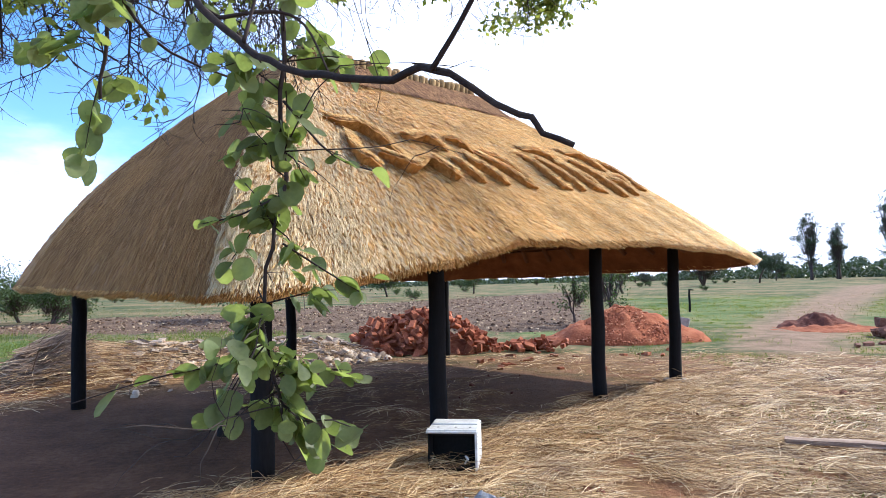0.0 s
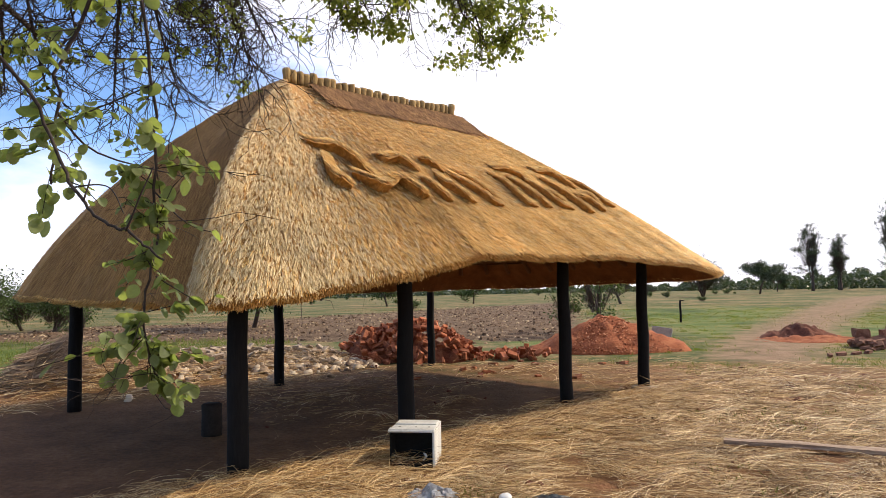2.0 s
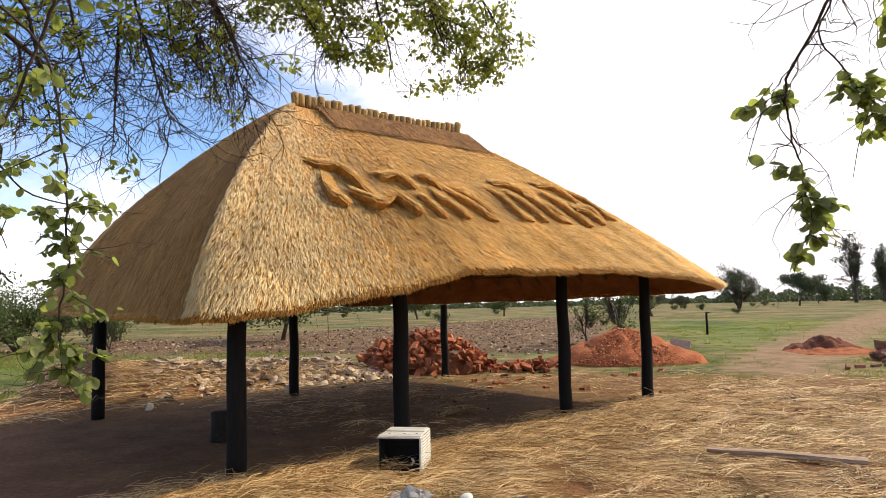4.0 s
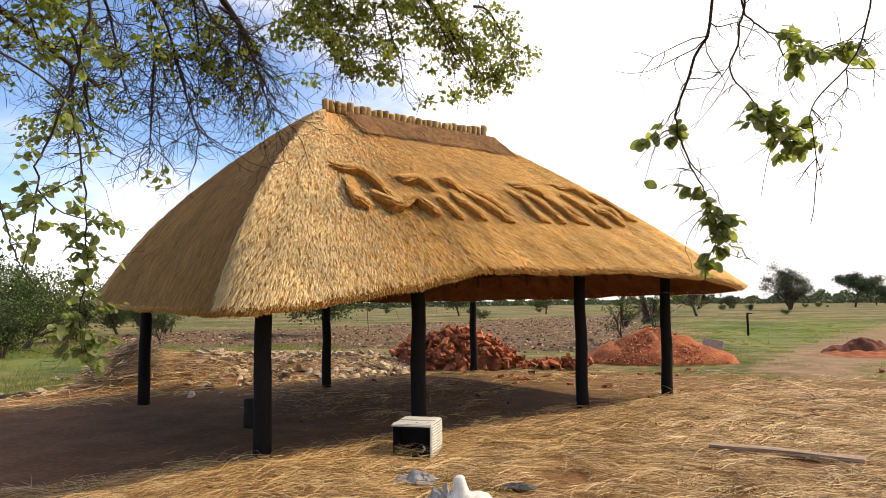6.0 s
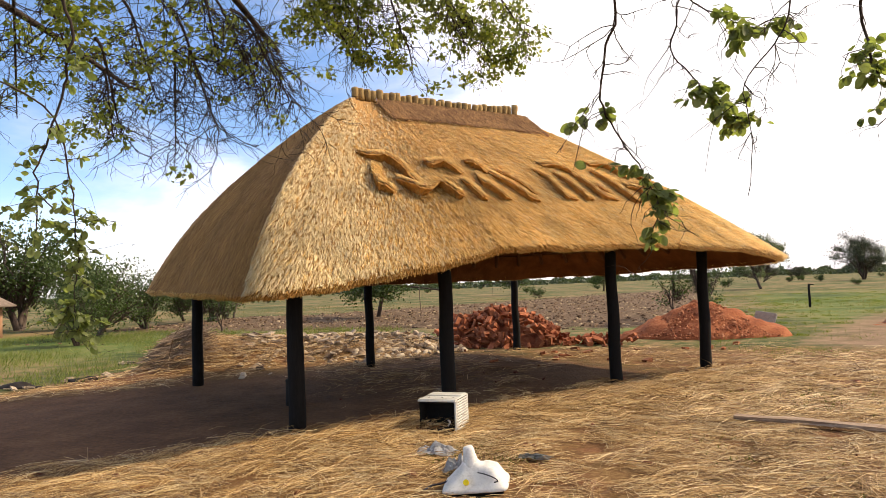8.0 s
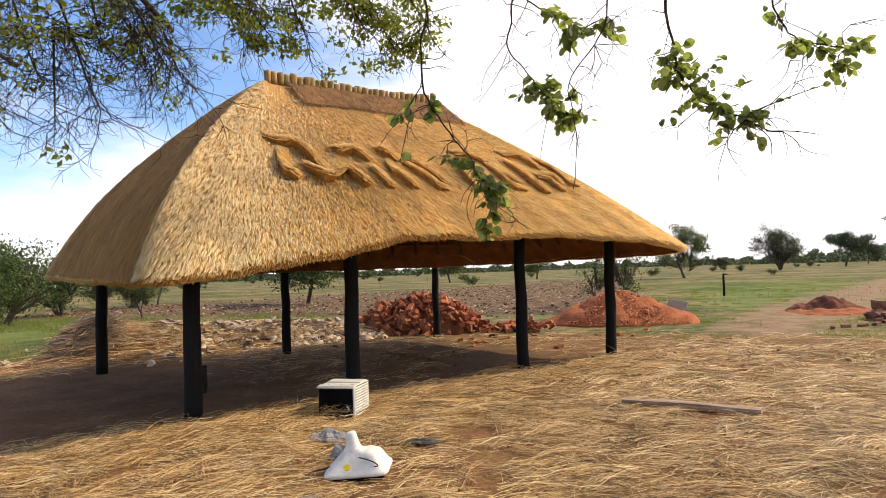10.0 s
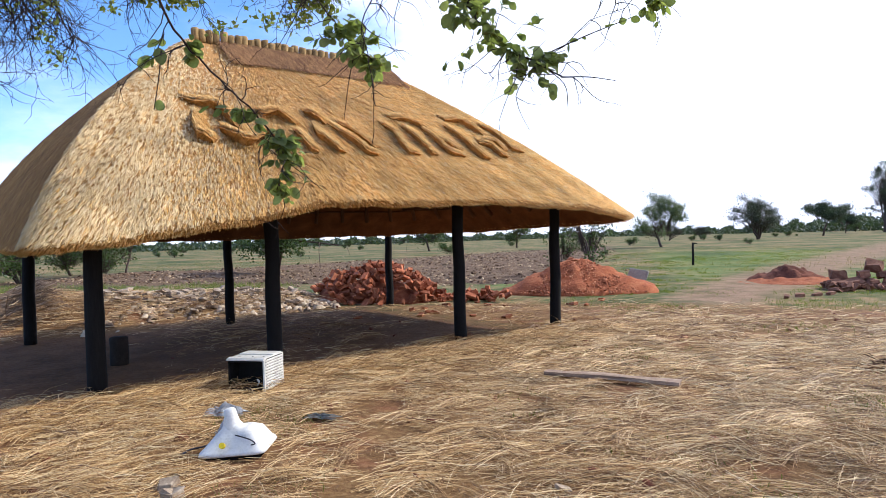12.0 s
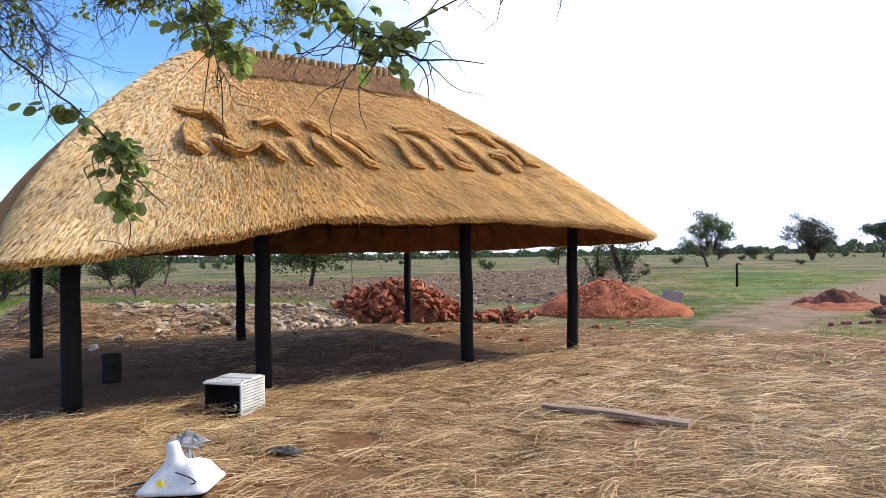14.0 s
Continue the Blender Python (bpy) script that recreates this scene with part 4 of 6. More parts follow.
def build_trees():
    bush = stand(far_tree("leafy_bush", "dense green shrub with many stems on rough grass", 21, 3.4, 3.6, 0.13, 5200, M_BUSH, 0.1), -19.5, 18.8, 20)
    plant(bush, -31.5, 24.5, 140, 1.9), plant(bush, -22.0, 24.0, 250, 0.9), plant(bush, -27.5, 25.0, 80, 1.2)
    plant(bush, -17.2, 16.0, 300, 0.62), plant(bush, -33, 15.0, 10, 1.5), plant(bush, -26, 31, 190, 0.8)
    plant(bush, -23, 29.5, 45, 0.85), plant(bush, -33, 21, 77, 1.5)
    sapling = stand(far_tree("sapling", "thin young tree with sparse leaves in the grass", 22, 3.0, 1.9, 0.12, 900, M_BUSH, 0.3), -24, 33, 0)
    plant(sapling, -15.5, 21.5, 120, 0.65), plant(sapling, 3.3, 23.6, 200, 0.95, "thin young tree behind the red soil heap"), plant(sapling, 2.2, 26.0, 60, 0.75)
    shade = stand(far_tree("savanna_tree", "low spreading green tree at the field edge", 23, 4.2, 5.6, 0.17, 6500, M_BUSH, 0.34), -13.0, 31.0, 10)
    plant(shade, -17, 75, 200, 1.0), plant(shade, -8, 84, 300, 0.9)
    stand(far_tree("field_tree", "spreading tree with pale sparse crown on dry grass", 28, 5.4, 5.0, 0.17, 8500, M_PALEBUSH, 0.2, sparse=-0.02), 8.6, 68, 130)
    thorn = stand(far_tree("thorn_tree", "bare-branched dark bushy tree on dry grass", 24, 7.2, 8.8, 0.22, 9500, M_THORN, 0.1, sparse=-0.03), 24.4, 106, 0)
    plant(thorn, 13, 120, 100, 0.5), plant(thorn, 19, 128, 60, 0.4)
    umbrella = stand(far_tree("umbrella_tree", "flat-topped dark tree by the far hedge", 25, 6.4, 7.2, 0.28, 8000, M_GUM, 0.5, 0.75, sparse=-0.02), 39, 128, 0)
    plant(umbrella, 52, 160, 70, 0.7)
    gum = stand(far_tree("gum_tree", "tall slender gum tree standing above the far hedge", 26, 15.5, 6.4, 0.3, 4200, M_GUM, 0.38, sparse=-0.045, puffs=16), 59.5, 160, 0)
    plant(gum, 66.5, 163, 90, 0.85), plant(gum, 71.5, 150, 180, 1.2), plant(gum, 75, 152, 250, 1.3), plant(gum, 82, 150, 20, 1.25), plant(gum, 68, 168, 300, 0.7)
    tuft = stand(far_tree("low_bush", "small round bush in the far grass", 27, 1.1, 1.6, 0.12, 900, M_BUSH, 0.1), -11, 60, 0)
    rng = random.Random(3)
    for _ in range(34):
        y = rng.uniform(36, 150)
        x = rng.uniform(-0.75 * y, 0.28 * y)
        if x > 1.5 or x < -21 or y > 64 + 2.6 * max(0, x + 20):
            plant(tuft, x, y, rng.uniform(0, 360), rng.uniform(0.35, 1.0))
    for _ in range(20):
        y = rng.uniform(110, 210)
        plant(bush, rng.uniform(-1.0 * y, 0.35 * y), y, rng.uniform(0, 360), rng.uniform(0.45, 0.95))


build_trees()


def far_woods():
    """The hedge and woods along the horizon."""
    rng = np.random.RandomState(31)
    n = 70000
    a = rng.uniform(-75, 62, n)
    far = 235 + 40 * np.sin(a * 0.09 + 1) + 12 * rng.normal(size=n)
    ar = np.radians(a)
    x, y = far * np.sin(ar), far * np.cos(ar)
    right = smooth_step(4, 22, a)
    tall = (0.9 + 3.6 * right + 0.9 * np.sin(a * 1.7) * np.sin(a * 0.53 + 2) + 0.9 * np.sin(a * 4.1)) 
    z = np.maximum(rng.uniform(0, 1, n) ** 0.8 * np.maximum(tall, 0.8), 0.1) + rng.normal(0, 0.25, n)
    me = leaf_cloud("far_woods", np.stack([x, y, z], -1), rng.normal(size=(n, 3)), rng.uniform(0.6, 1.3, n), rng, 0.8)
    tagged(link_mesh("far_woods", me, M_GUM), "dark band of woods along the horizon", "woods", kind="stuff")


far_woods()


# ---- the tree over the walk ----
def leaf_mesh(name, long, wide, fold, mat):
    """A rounded leaf, folded at the midrib, with its stalk."""
    bm = bmesh.new()
    outline = ((0.0, 0.0), (0.12, 0.3), (0.32, 0.48), (0.55, 0.5), (0.78, 0.38), (0.95, 0.16), (1.0, 0.0))
    mid = [bm.verts.new((0, a * long, -0.06 * long * math.sin(a * 3.1))) for a, _ in outline]
    for sgn in (1, -1):
        rim = [mid[0]] + [bm.verts.new((sgn * b * wide, a * long, fold * b * wide - 0.08 * long * a * a)) for a, b in outline[1:-1]] + [mid[-1]]
        for k in range(len(outline) - 1):
            q = [mid[k], mid[k + 1], rim[k + 1], rim[k]]
            q = [v for i, v in enumerate(q) if v not in q[:i]]
            if len(q) > 2:
                bm.faces.new(q if sgn > 0 else q[::-1])
    tube(bm, [(0, -0.22 * long, 0.02 * long), (0, 0.0, 0)], [0.0007, 0.0007], 3)
    me = bpy.data.meshes.new(name)
    bm.to_mesh(me)
    bm.free()
    for p in me.polygons:
        p.use_smooth = True
    me.materials.append(mat)
    return me


def bent(points, steps=5):
    """A smooth curve through points."""
    p = [Vector(q) for q in points]
    p = [p[0] * 2 - p[1]] + p + [p[-1] * 2 - p[-2]]
    out = []
    for a, b, c, d in zip(p, p[1:], p[2:], p[3:]):
        for k in range(steps):
            t = k / steps
            out.append(0.5 * ((2 * b) + (c - a) * t + (2 * a - 5 * b + 4 * c - d) * t * t + (3 * b - a - 3 * c + d) * t ** 3))
    return out + [p[-2]]


shade_tree = thing("shade_tree", "overhanging tree with drooping leafy twigs and bare fine branches", "tree", (0.4, -4.2, 0))
LEAVES = [leaf_mesh("leaf", 0.05, 0.042, 0.3, M_LEAF), leaf_mesh("leaf", 0.042, 0.034, 0.5, M_LEAF), leaf_mesh("leaf", 0.056, 0.04, 0.15, M_LEAF)]


def hanging_branch(seed, stem, thick, clumps, side_twigs=(), size=1.0, bare=6):
    """A drooping branch. clumps: (from, to, count, spread) of leaves along its length; side_twigs: (points, leaf count)."""
    rng = random.Random(seed)
    curve = [p + Vector((rng.gauss(0, 1), rng.gauss(0, 1), rng.gauss(0, 0.5))) * min(0.005, thick * 0.7) for p in bent(stem)]
    n = len(curve)
    bm = bmesh.new()
    tube(bm, curve, [thick * (1 - 0.8 * i / n) + 0.0008 for i in range(n)], 6)
    places = []
    for points, count in side_twigs:
        c = bent(points, 4)
        tube(bm, c, [thick * 0.35 * (1 - 0.75 * i / len(c)) + 0.0006 for i in range(len(c))], 4)
        for _ in range(count):
            k = rng.randint(1, len(c) - 1)
            places.append((c[k], (c[k] - c[k - 1]).normalized(), 0.02))
    def twig(p, d, length, thick, forks):
        c = [p]
        for _ in range(6):
            d = (d + Vector((rng.gauss(0, 0.32), rng.gauss(0, 0.32), rng.gauss(-0.07, 0.28)))).normalized()
            c.append(c[-1] + d * length / 6)
        tube(bm, c, [thick * (1 - 0.12 * i) for i in range(7)], 3)
        for _ in range(forks):
            k = rng.randint(1, 5)
            e = ((c[k + 1] - c[k]).normalized() + Vector((rng.gauss(0, 0.8), rng.gauss(0, 0.8), rng.gauss(0, 0.6)))).normalized()
            twig(c[k], e, length * rng.uniform(0.3, 0.6), thick * 0.7, 0)

    for _ in range(bare * 4 if seed > 3 else bare * 3):
        k = rng.randint(2, n - 2)
        twig(curve[k], Vector((rng.gauss(0, 1), rng.gauss(0, 0.7), rng.gauss(-0.3, 0.6))).normalized(), rng.uniform(0.07, 0.34), 0.0025 if seed > 3 else 0.0013, 2)
    for start, end, count, spread in clumps:
        # leaves sit in close bunches on short side shoots
        for _ in range(max(2, round(count / 4.5))):
            k = min(n - 2, max(1, int((start + (end - start) * rng.random()) * n)))
            d = (curve[k + 1] - curve[k - 1]).normalized()
            off = Vector((rng.gauss(0, 1), rng.gauss(0, 1), rng.gauss(-0.2, 0.8))) * spread * 0.85
            tube(bm, [curve[k], curve[k] + off * 0.6 + Vector((0, 0, 0.008)), curve[k] + off * 1.25], [0.0013, 0.001, 0.0006], 3)
            for _ in range(9):
                f = rng.uniform(0.3, 1.3)
                jog = Vector((rng.gauss(0, 1), rng.gauss(0, 1), rng.gauss(0, 1))) * 0.009
                places.append((curve[k] + off * f + jog, (d + off.normalized() * 1.2).normalized(), 0.012))
    branch = under(part("branch", bm, M_BARK, None), shade_tree)
    for p, d, spread in places:
        aim = (d * 0.5 + Vector((rng.gauss(0, 0.7), rng.gauss(0, 0.7), rng.gauss(-0.35, 0.4)))).normalized()
        ob = new("leaf", LEAVES[rng.randint(0, 2)])
        turn = aim.to_track_quat("Y", "Z").to_matrix().to_4x4() @ pose(0, 0, 0, 0, rng.gauss(0, 40), 0)
        ob.parent = branch
        ob.matrix_parent_inverse = Matrix()
        ob.matrix_basis = Matrix.Translation(p) @ turn @ Matrix.Scale(size * rng.uniform(0.5, 0.98), 4)


def build_hanging():
    # beside the start of the walk
    hanging_branch(1, ((0.5, -0.6, 2.7), (0.8, 0.0, 2.5), (0.887, 0.425, 2.387), (0.912, 0.512, 2.139), (0.9, 0.549, 1.953), (0.887, 0.574, 1.779), (0.862, 0.574, 1.655), (0.875, 0.586, 1.545), (0.924, 0.586, 1.485)), 0.0034,
                   ((0.35, 0.6, 40, 0.06), (0.5, 0.85, 75, 0.055), (0.8, 1.0, 34, 0.035)),
                   (((((0.862, 0.574, 1.606), (0.8, 0.561, 1.581), (0.738, 0.536, 1.569), (0.652, 0.499, 1.544))), 14), ((((0.887, 0.574, 1.73), (0.937, 0.598, 1.693), (0.974, 0.611, 1.668))), 8),
                    ((((0.887, 0.574, 1.792), (0.838, 0.561, 1.767), (0.788, 0.549, 1.755))), 8), ((((0.9, 0.549, 1.903), (0.949, 0.586, 1.841), (1.01, 0.611, 1.817))), 7), ((((0.912, 0.512, 2.114), (0.763, 0.462, 2.04), (0.639, 0.425, 2.015))), 7)), 0.82, 5)
    # the woody limb it springs from
    hanging_branch(2, ((0.45, -0.5, 2.6), (0.7, 0.0, 2.3), (0.88, 0.19, 2.05), (0.955, 0.2, 1.92), (1.002, 0.181, 1.853), (1.055, 0.153, 1.812), (1.12, 0.107, 1.783), (1.164, 0.07, 1.773), (1.195, 0.064, 1.753), (1.226, 0.057, 1.733)), 0.0026,
                   ((0.3, 0.45, 9, 0.03),), (((((1.164, 0.07, 1.773), (1.178, 0.062, 1.79), (1.194, 0.054, 1.814), (1.215, 0.05, 1.85))), 0), ((((1.002, 0.181, 1.853), (1.04, 0.185, 1.856), (1.062, 0.187, 1.846), (1.078, 0.19, 1.812))), 0),
                    ((((1.03, 0.166, 1.83), (1.032, 0.17, 1.845), (1.036, 0.172, 1.862))), 0)), 0.5, 0)
    hanging_branch(3, ((0.75, -0.6, 3.3), (0.9, 0.3, 3.05), (0.86, 0.56, 2.81), (0.82, 0.6, 2.64), (0.74, 0.62, 2.45), (0.66, 0.6, 2.25), (0.63, 0.6, 2.08), (0.61, 0.62, 1.94)), 0.007,
                   ((0.7, 1.0, 42, 0.05), (0.35, 0.7, 28, 0.075)), (((((0.68, 0.62, 2.23), (0.74, 0.68, 2.24), (0.82, 0.75, 2.26))), 8), ((((0.63, 0.6, 2.1), (0.68, 0.67, 2.02), (0.82, 0.82, 1.98))), 7)), 0.95)
    # beyond the middle of the walk
    hanging_branch(4, ((2.6, -0.6, 3.35), (2.85, 0.3, 3.0), (2.95, 0.86, 2.6), (2.89, 1.0, 2.44), (2.85, 1.17, 2.33), (2.88, 1.29, 2.24), (2.94, 1.42, 2.14), (2.99, 1.54, 2.03), (3.02, 1.58, 1.94), (2.97, 1.6, 1.82)), 0.0048,
                   ((0.46, 0.52, 9, 0.03), (0.66, 0.88, 40, 0.04), (0.88, 1.0, 26, 0.034)),
                   (((((2.81, 1.17, 2.32), (2.77, 1.18, 2.27), (2.73, 1.18, 2.24))), 12), ((((2.79, 1.18, 2.27), (2.76, 1.2, 2.18), (2.73, 1.21, 2.08))), 1), ((((2.98, 1.58, 1.96), (3.07, 1.6, 1.89), (3.17, 1.6, 1.81))), 3), ((((2.95, 1.54, 2.03), (3.03, 1.54, 2.01), (3.1, 1.54, 1.98))), 5)), 1.1, 8)
    hanging_branch(5, ((2.75, -0.2, 3.6), (3.05, 0.8, 3.25), (3.14, 1.5, 2.9), (3.13, 1.58, 2.74), (3.1, 1.64, 2.62), (3.18, 1.67, 2.5), (3.28, 1.69, 2.38), (3.36, 1.7, 2.31)), 0.0048,
                   ((0.7, 0.8, 12, 0.03), (0.78, 1.0, 82, 0.062)), (((((3.1, 1.65, 2.61), (3.05, 1.67, 2.52), (2.95, 1.69, 2.4))), 0), ((((3.28, 1.7, 2.37), (3.24, 1.72, 2.25), (3.21, 1.73, 2.1))), 0)), 1.1, 8)
    hanging_branch(6, ((3.05, 0.8, 3.24), (3.13, 1.5, 2.9), (3.22, 1.64, 2.8), (3.31, 1.65, 2.75), (3.39, 1.67, 2.69), (3.5, 1.66, 2.66)), 0.004, ((0.58, 1.0, 56, 0.07),), (), 1.2, 3)
    hanging_branch(7, ((3.3, 0.2, 3.5), (3.5, 1.1, 3.0), (3.54, 1.43, 2.68), (3.48, 1.49, 2.54), (3.37, 1.54, 2.41), (3.39, 1.58, 2.22), (3.37, 1.62, 1.97)), 0.0032, (), (((((3.48, 1.49, 2.54), (3.56, 1.48, 2.53), (3.63, 1.47, 2.51))), 0), ((((3.48, 1.49, 2.54), (3.53, 1.5, 2.5), (3.58, 1.5, 2.49))), 0)), 1.0, 5)
    hanging_branch(8, ((3.4, -0.3, 3.5), (3.66, 0.8, 3.0), (3.76, 1.38, 2.6), (3.78, 1.44, 2.44), (3.82, 1.44, 2.34), (3.89, 1.43, 2.25), (3.98, 1.41, 2.19), (4.1, 1.4, 2.12)), 0.006,
                   ((0.5, 0.9, 92, 0.08), (0.36, 0.55, 32, 0.06)), (((((4.0, 1.41, 2.18), (4.16, 1.38, 2.23), (4.31, 1.36, 2.27))), 8), ((((4.02, 1.41, 2.17), (4.1, 1.42, 2.1), (4.11, 1.43, 2.02))), 0), ((((4.09, 1.41, 2.12), (4.18, 1.4, 2.11), (4.26, 1.39, 2.09))), 0)), 1.0, 6)
    hanging_branch(9, ((3.7, -0.2, 3.5), (4.0, 0.8, 3.0), (4.14, 1.5, 2.7), (4.18, 1.55, 2.58), (4.25, 1.58, 2.5), (4.35, 1.58, 2.46), (4.46, 1.57, 2.43)), 0.0045, ((0.56, 1.0, 56, 0.065),), (), 1.1, 5)


build_hanging()


def build_canopy():
    rng, nrng = random.Random(77), np.random.RandomState(77)
    bm = bmesh.new()
    tube(bm, bent(((0.4, -4.2, -0.15), (0.42, -4.15, 0.6), (0.5, -4.0, 1.6), (0.45, -3.8, 2.6), (0.5, -3.4, 3.5))), [0.24, 0.22, 0.2, 0.19, 0.18, 0.175, 0.17, 0.165, 0.16, 0.16, 0.155, 0.15, 0.15, 0.145, 0.14, 0.14, 0.135, 0.13, 0.13, 0.12, 0.12][:21], 12)
    under(part("trunk", bm, M_BARK, None), shade_tree)
    limbs = (
        ((0.5, -3.5, 3.4), (0.2, -1.6, 4.3), (-0.3, 0.8, 4.6), (-0.6, 3.0, 4.45), (-0.9, 4.6, 4.2)),
        ((0.5, -3.5, 3.4), (0.9, -1.6, 4.5), (0.9, 1.2, 4.95), (0.8, 3.6, 4.75), (0.95, 5.6, 4.45)),
        ((0.45, -3.7, 3.1), (-0.8, -1.8, 4.0), (-1.9, 0.4, 4.3), (-2.3, 2.6, 4.2), (-2.5, 4.2, 3.9)),
        ((0.5, -3.4, 3.5), (1.8, -1.6, 4.0), (2.9, 0.0, 3.9), (3.5, 0.8, 3.4)),
        ((0.5, -3.4, 3.5), (0.7, -1.5, 3.4), (0.65, -0.6, 2.95), (0.75, 0.0, 2.6)),
        ((0.45, -3.7, 3.1), (-1.2, -3.0, 4.2), (-3.0, -2.0, 4.9), (-4.8, -1.0, 5.2)),
        # unseen limb added to carry the shading crown clusters
        ((0.5, -3.5, 3.4), (1.6, -1.2, 5.2), (3.2, 2.6, 6.2), (4.3, 6.2, 6.3)),
        ((0.5, -3.8, 3.0), (0.2, -4.4, 4.2), (-0.6, -4.9, 4.9), (-1.6, -5.0, 5.1)),
    )
    for k, line in enumerate(limbs):
        bm = bmesh.new()
        c = bent(line, 7)
        r0 = (0.075, 0.08, 0.065, 0.05, 0.035, 0.07, 0.07, 0.06)[k]
        tube(bm, c, [r0 * (1 - 0.72 * i / len(c)) for i in range(len(c))], 8)
        under(part("limb", bm, M_BARK, None), shade_tree)
    # drooping sprays of fine twigs: (root, reach, spread, twigs, leaves)
    sprays = (
        ((-0.55, 2.9, 4.5), (-0.3, 0.7, -0.8), 0.65, 44, 150), ((-0.9, 3.4, 4.45), (0.0, 0.9, -0.75), 0.7, 52, 70),
        ((-0.9, 4.2, 4.3), (0.1, 0.5, -0.7), 0.75, 56, 110), ((-1.6, 3.2, 4.35), (-0.2, 0.6, -0.75), 0.7, 48, 150),
        ((-2.2, 2.6, 4.25), (-0.5, 0.4, -0.9), 0.7, 44, 170), ((-2.5, 3.8, 4.0), (-0.3, 0.4, -0.6), 0.7, 40, 130),
        ((-0.3, 4.0, 4.6), (0.3, 0.7, -0.55), 0.7, 46, 330), ((0.1, 3.6, 4.6), (0.2, 0.9, -0.65), 0.7, 46, 420),
        ((0.5, 4.0, 4.75), (0.1, 0.6, -0.75), 0.65, 44, 430), ((0.8, 4.6, 4.7), (0.2, 0.7, -0.55), 0.65, 40, 400),
        ((0.9, 5.2, 4.6), (0.25, 0.6, -0.5), 0.6, 34, 330), ((1.2, 5.2, 4.7), (0.4, 0.5, -0.4), 0.5, 26, 260),
        ((-0.5, 1.9, 4.5), (-0.2, 0.9, -0.6), 0.65, 40, 330), ((-1.4, 2.0, 4.35), (-0.3, 0.8, -0.75), 0.65, 42, 300),
        ((0.5, 2.6, 4.85), (-0.1, 0.7, -0.5), 0.7, 36, 330), ((-1.9, 1.0, 4.3), (-0.6, 0.7, -0.8), 0.6, 36, 260),
        ((-0.9, 3.0, 4.1), (0.1, 0.5, -1.0), 0.75, 50, 22), ((-1.1, 3.3, 3.9), (-0.2, 0.2, -0.9), 0.7, 44, 26),
        ((-0.5, 3.3, 4.1), (0.3, 0.4, -0.7), 0.7, 40, 18), ((-1.6, 2.9, 3.9), (0.2, 0.1, -0.9), 0.6, 34, 44),
    )
    for root, reach, spread, twigs, leaves in sprays:
        bm = bmesh.new()
        nodes = []
        root, reach = Vector(root), Vector(reach)
        tube(bm, bent((root, root + reach * 0.3 + Vector((0, 0, 0.12)), root + reach * 0.75, root + reach), 3), [0.016 - 0.0013 * i for i in range(10)], 5)
        for _ in range(int(twigs * 0.95)):
            f = rng.random()
            p = root + reach * f + Vector((0, 0, 0.1 * math.sin(f * 3)))
            d = Vector((rng.gauss(0, 0.8), rng.gauss(0, 0.8), rng.gauss(-0.45, 0.45))).normalized()
            length = spread * rng.uniform(0.5, 1.15)
            c = [p]
            for _ in range(6):
                d = (d + Vector((rng.gauss(0, 0.36), rng.gauss(0, 0.36), rng.gauss(-0.1, 0.28)))).normalized()
                c.append(c[-1] + d * length / 6)
            tube(bm, c, [0.0052 - 0.00062 * i for i in range(7)], 3)
            nodes += c[2:]
            for _ in range(6):
                k = rng.randint(1, 5)
                e = (c[k] - c[k - 1]).normalized() + Vector((rng.gauss(0, 0.7), rng.gauss(0, 0.7), rng.gauss(-0.1, 0.6)))
                e.normalize()
                s = [c[k]]
                for _ in range(3):
                    e = (e + Vector((rng.gauss(0, 0.42), rng.gauss(0, 0.42), rng.gauss(-0.05, 0.4)))).normalized()
                    s.append(s[-1] + e * length * rng.uniform(0.06, 0.15))
                tube(bm, s, [0.0028, 0.0023, 0.0018, 0.0013], 3)
                nodes.append(s[-1])
        spray = under(part("branch", bm, M_BARK, None, smooth=False), shade_tree)
        # leaves stand in tufts on some of the twigs
        tufts = np.array([n[:] for n in rng.sample(nodes, max(3, leaves // 14))])
        m = int(leaves * 2.7)
        at = tufts[nrng.randint(0, len(tufts), m)] + nrng.normal(size=(m, 3)) * np.array((0.055, 0.055, 0.04))
        me = leaf_cloud("foliage", at, nrng.normal(size=(m, 3)) + np.array((0, 0, -0.3)), nrng.uniform(0.035, 0.075, m), nrng, 0.62)
        ob = link_mesh("foliage", me, M_SMALL_LEAF, spray)
        ob["kind"] = "stuff"
    # unseen crown added overhead and behind, to shade the ground beside the hall
    n = 15000
    back = np.array(((-3.6, -0.8, 5.3), (-2.0, -2.4, 5.4), (-5.0, -1.8, 5.2), (-4.4, 0.3, 5.5), (-0.4, -5.0, 5.0), (-3.2, -4.0, 5.0), (-6.0, 0.0, 5.2), (1.8, -4.4, 5.2), (-1.4, -0.9, 5.9), (2.4, -2.2, 5.6)))
    m = 26000
    at = back[nrng.randint(0, len(back), m)] + nrng.normal(size=(m, 3)) * np.array((0.75, 0.75, 0.4))
    me = leaf_cloud("crown", at, nrng.normal(size=(m, 3)), nrng.uniform(0.07, 0.14, m), nrng, 0.6)
    under(link_mesh("crown", me, M_SMALL_LEAF), shade_tree)["kind"] = "stuff"
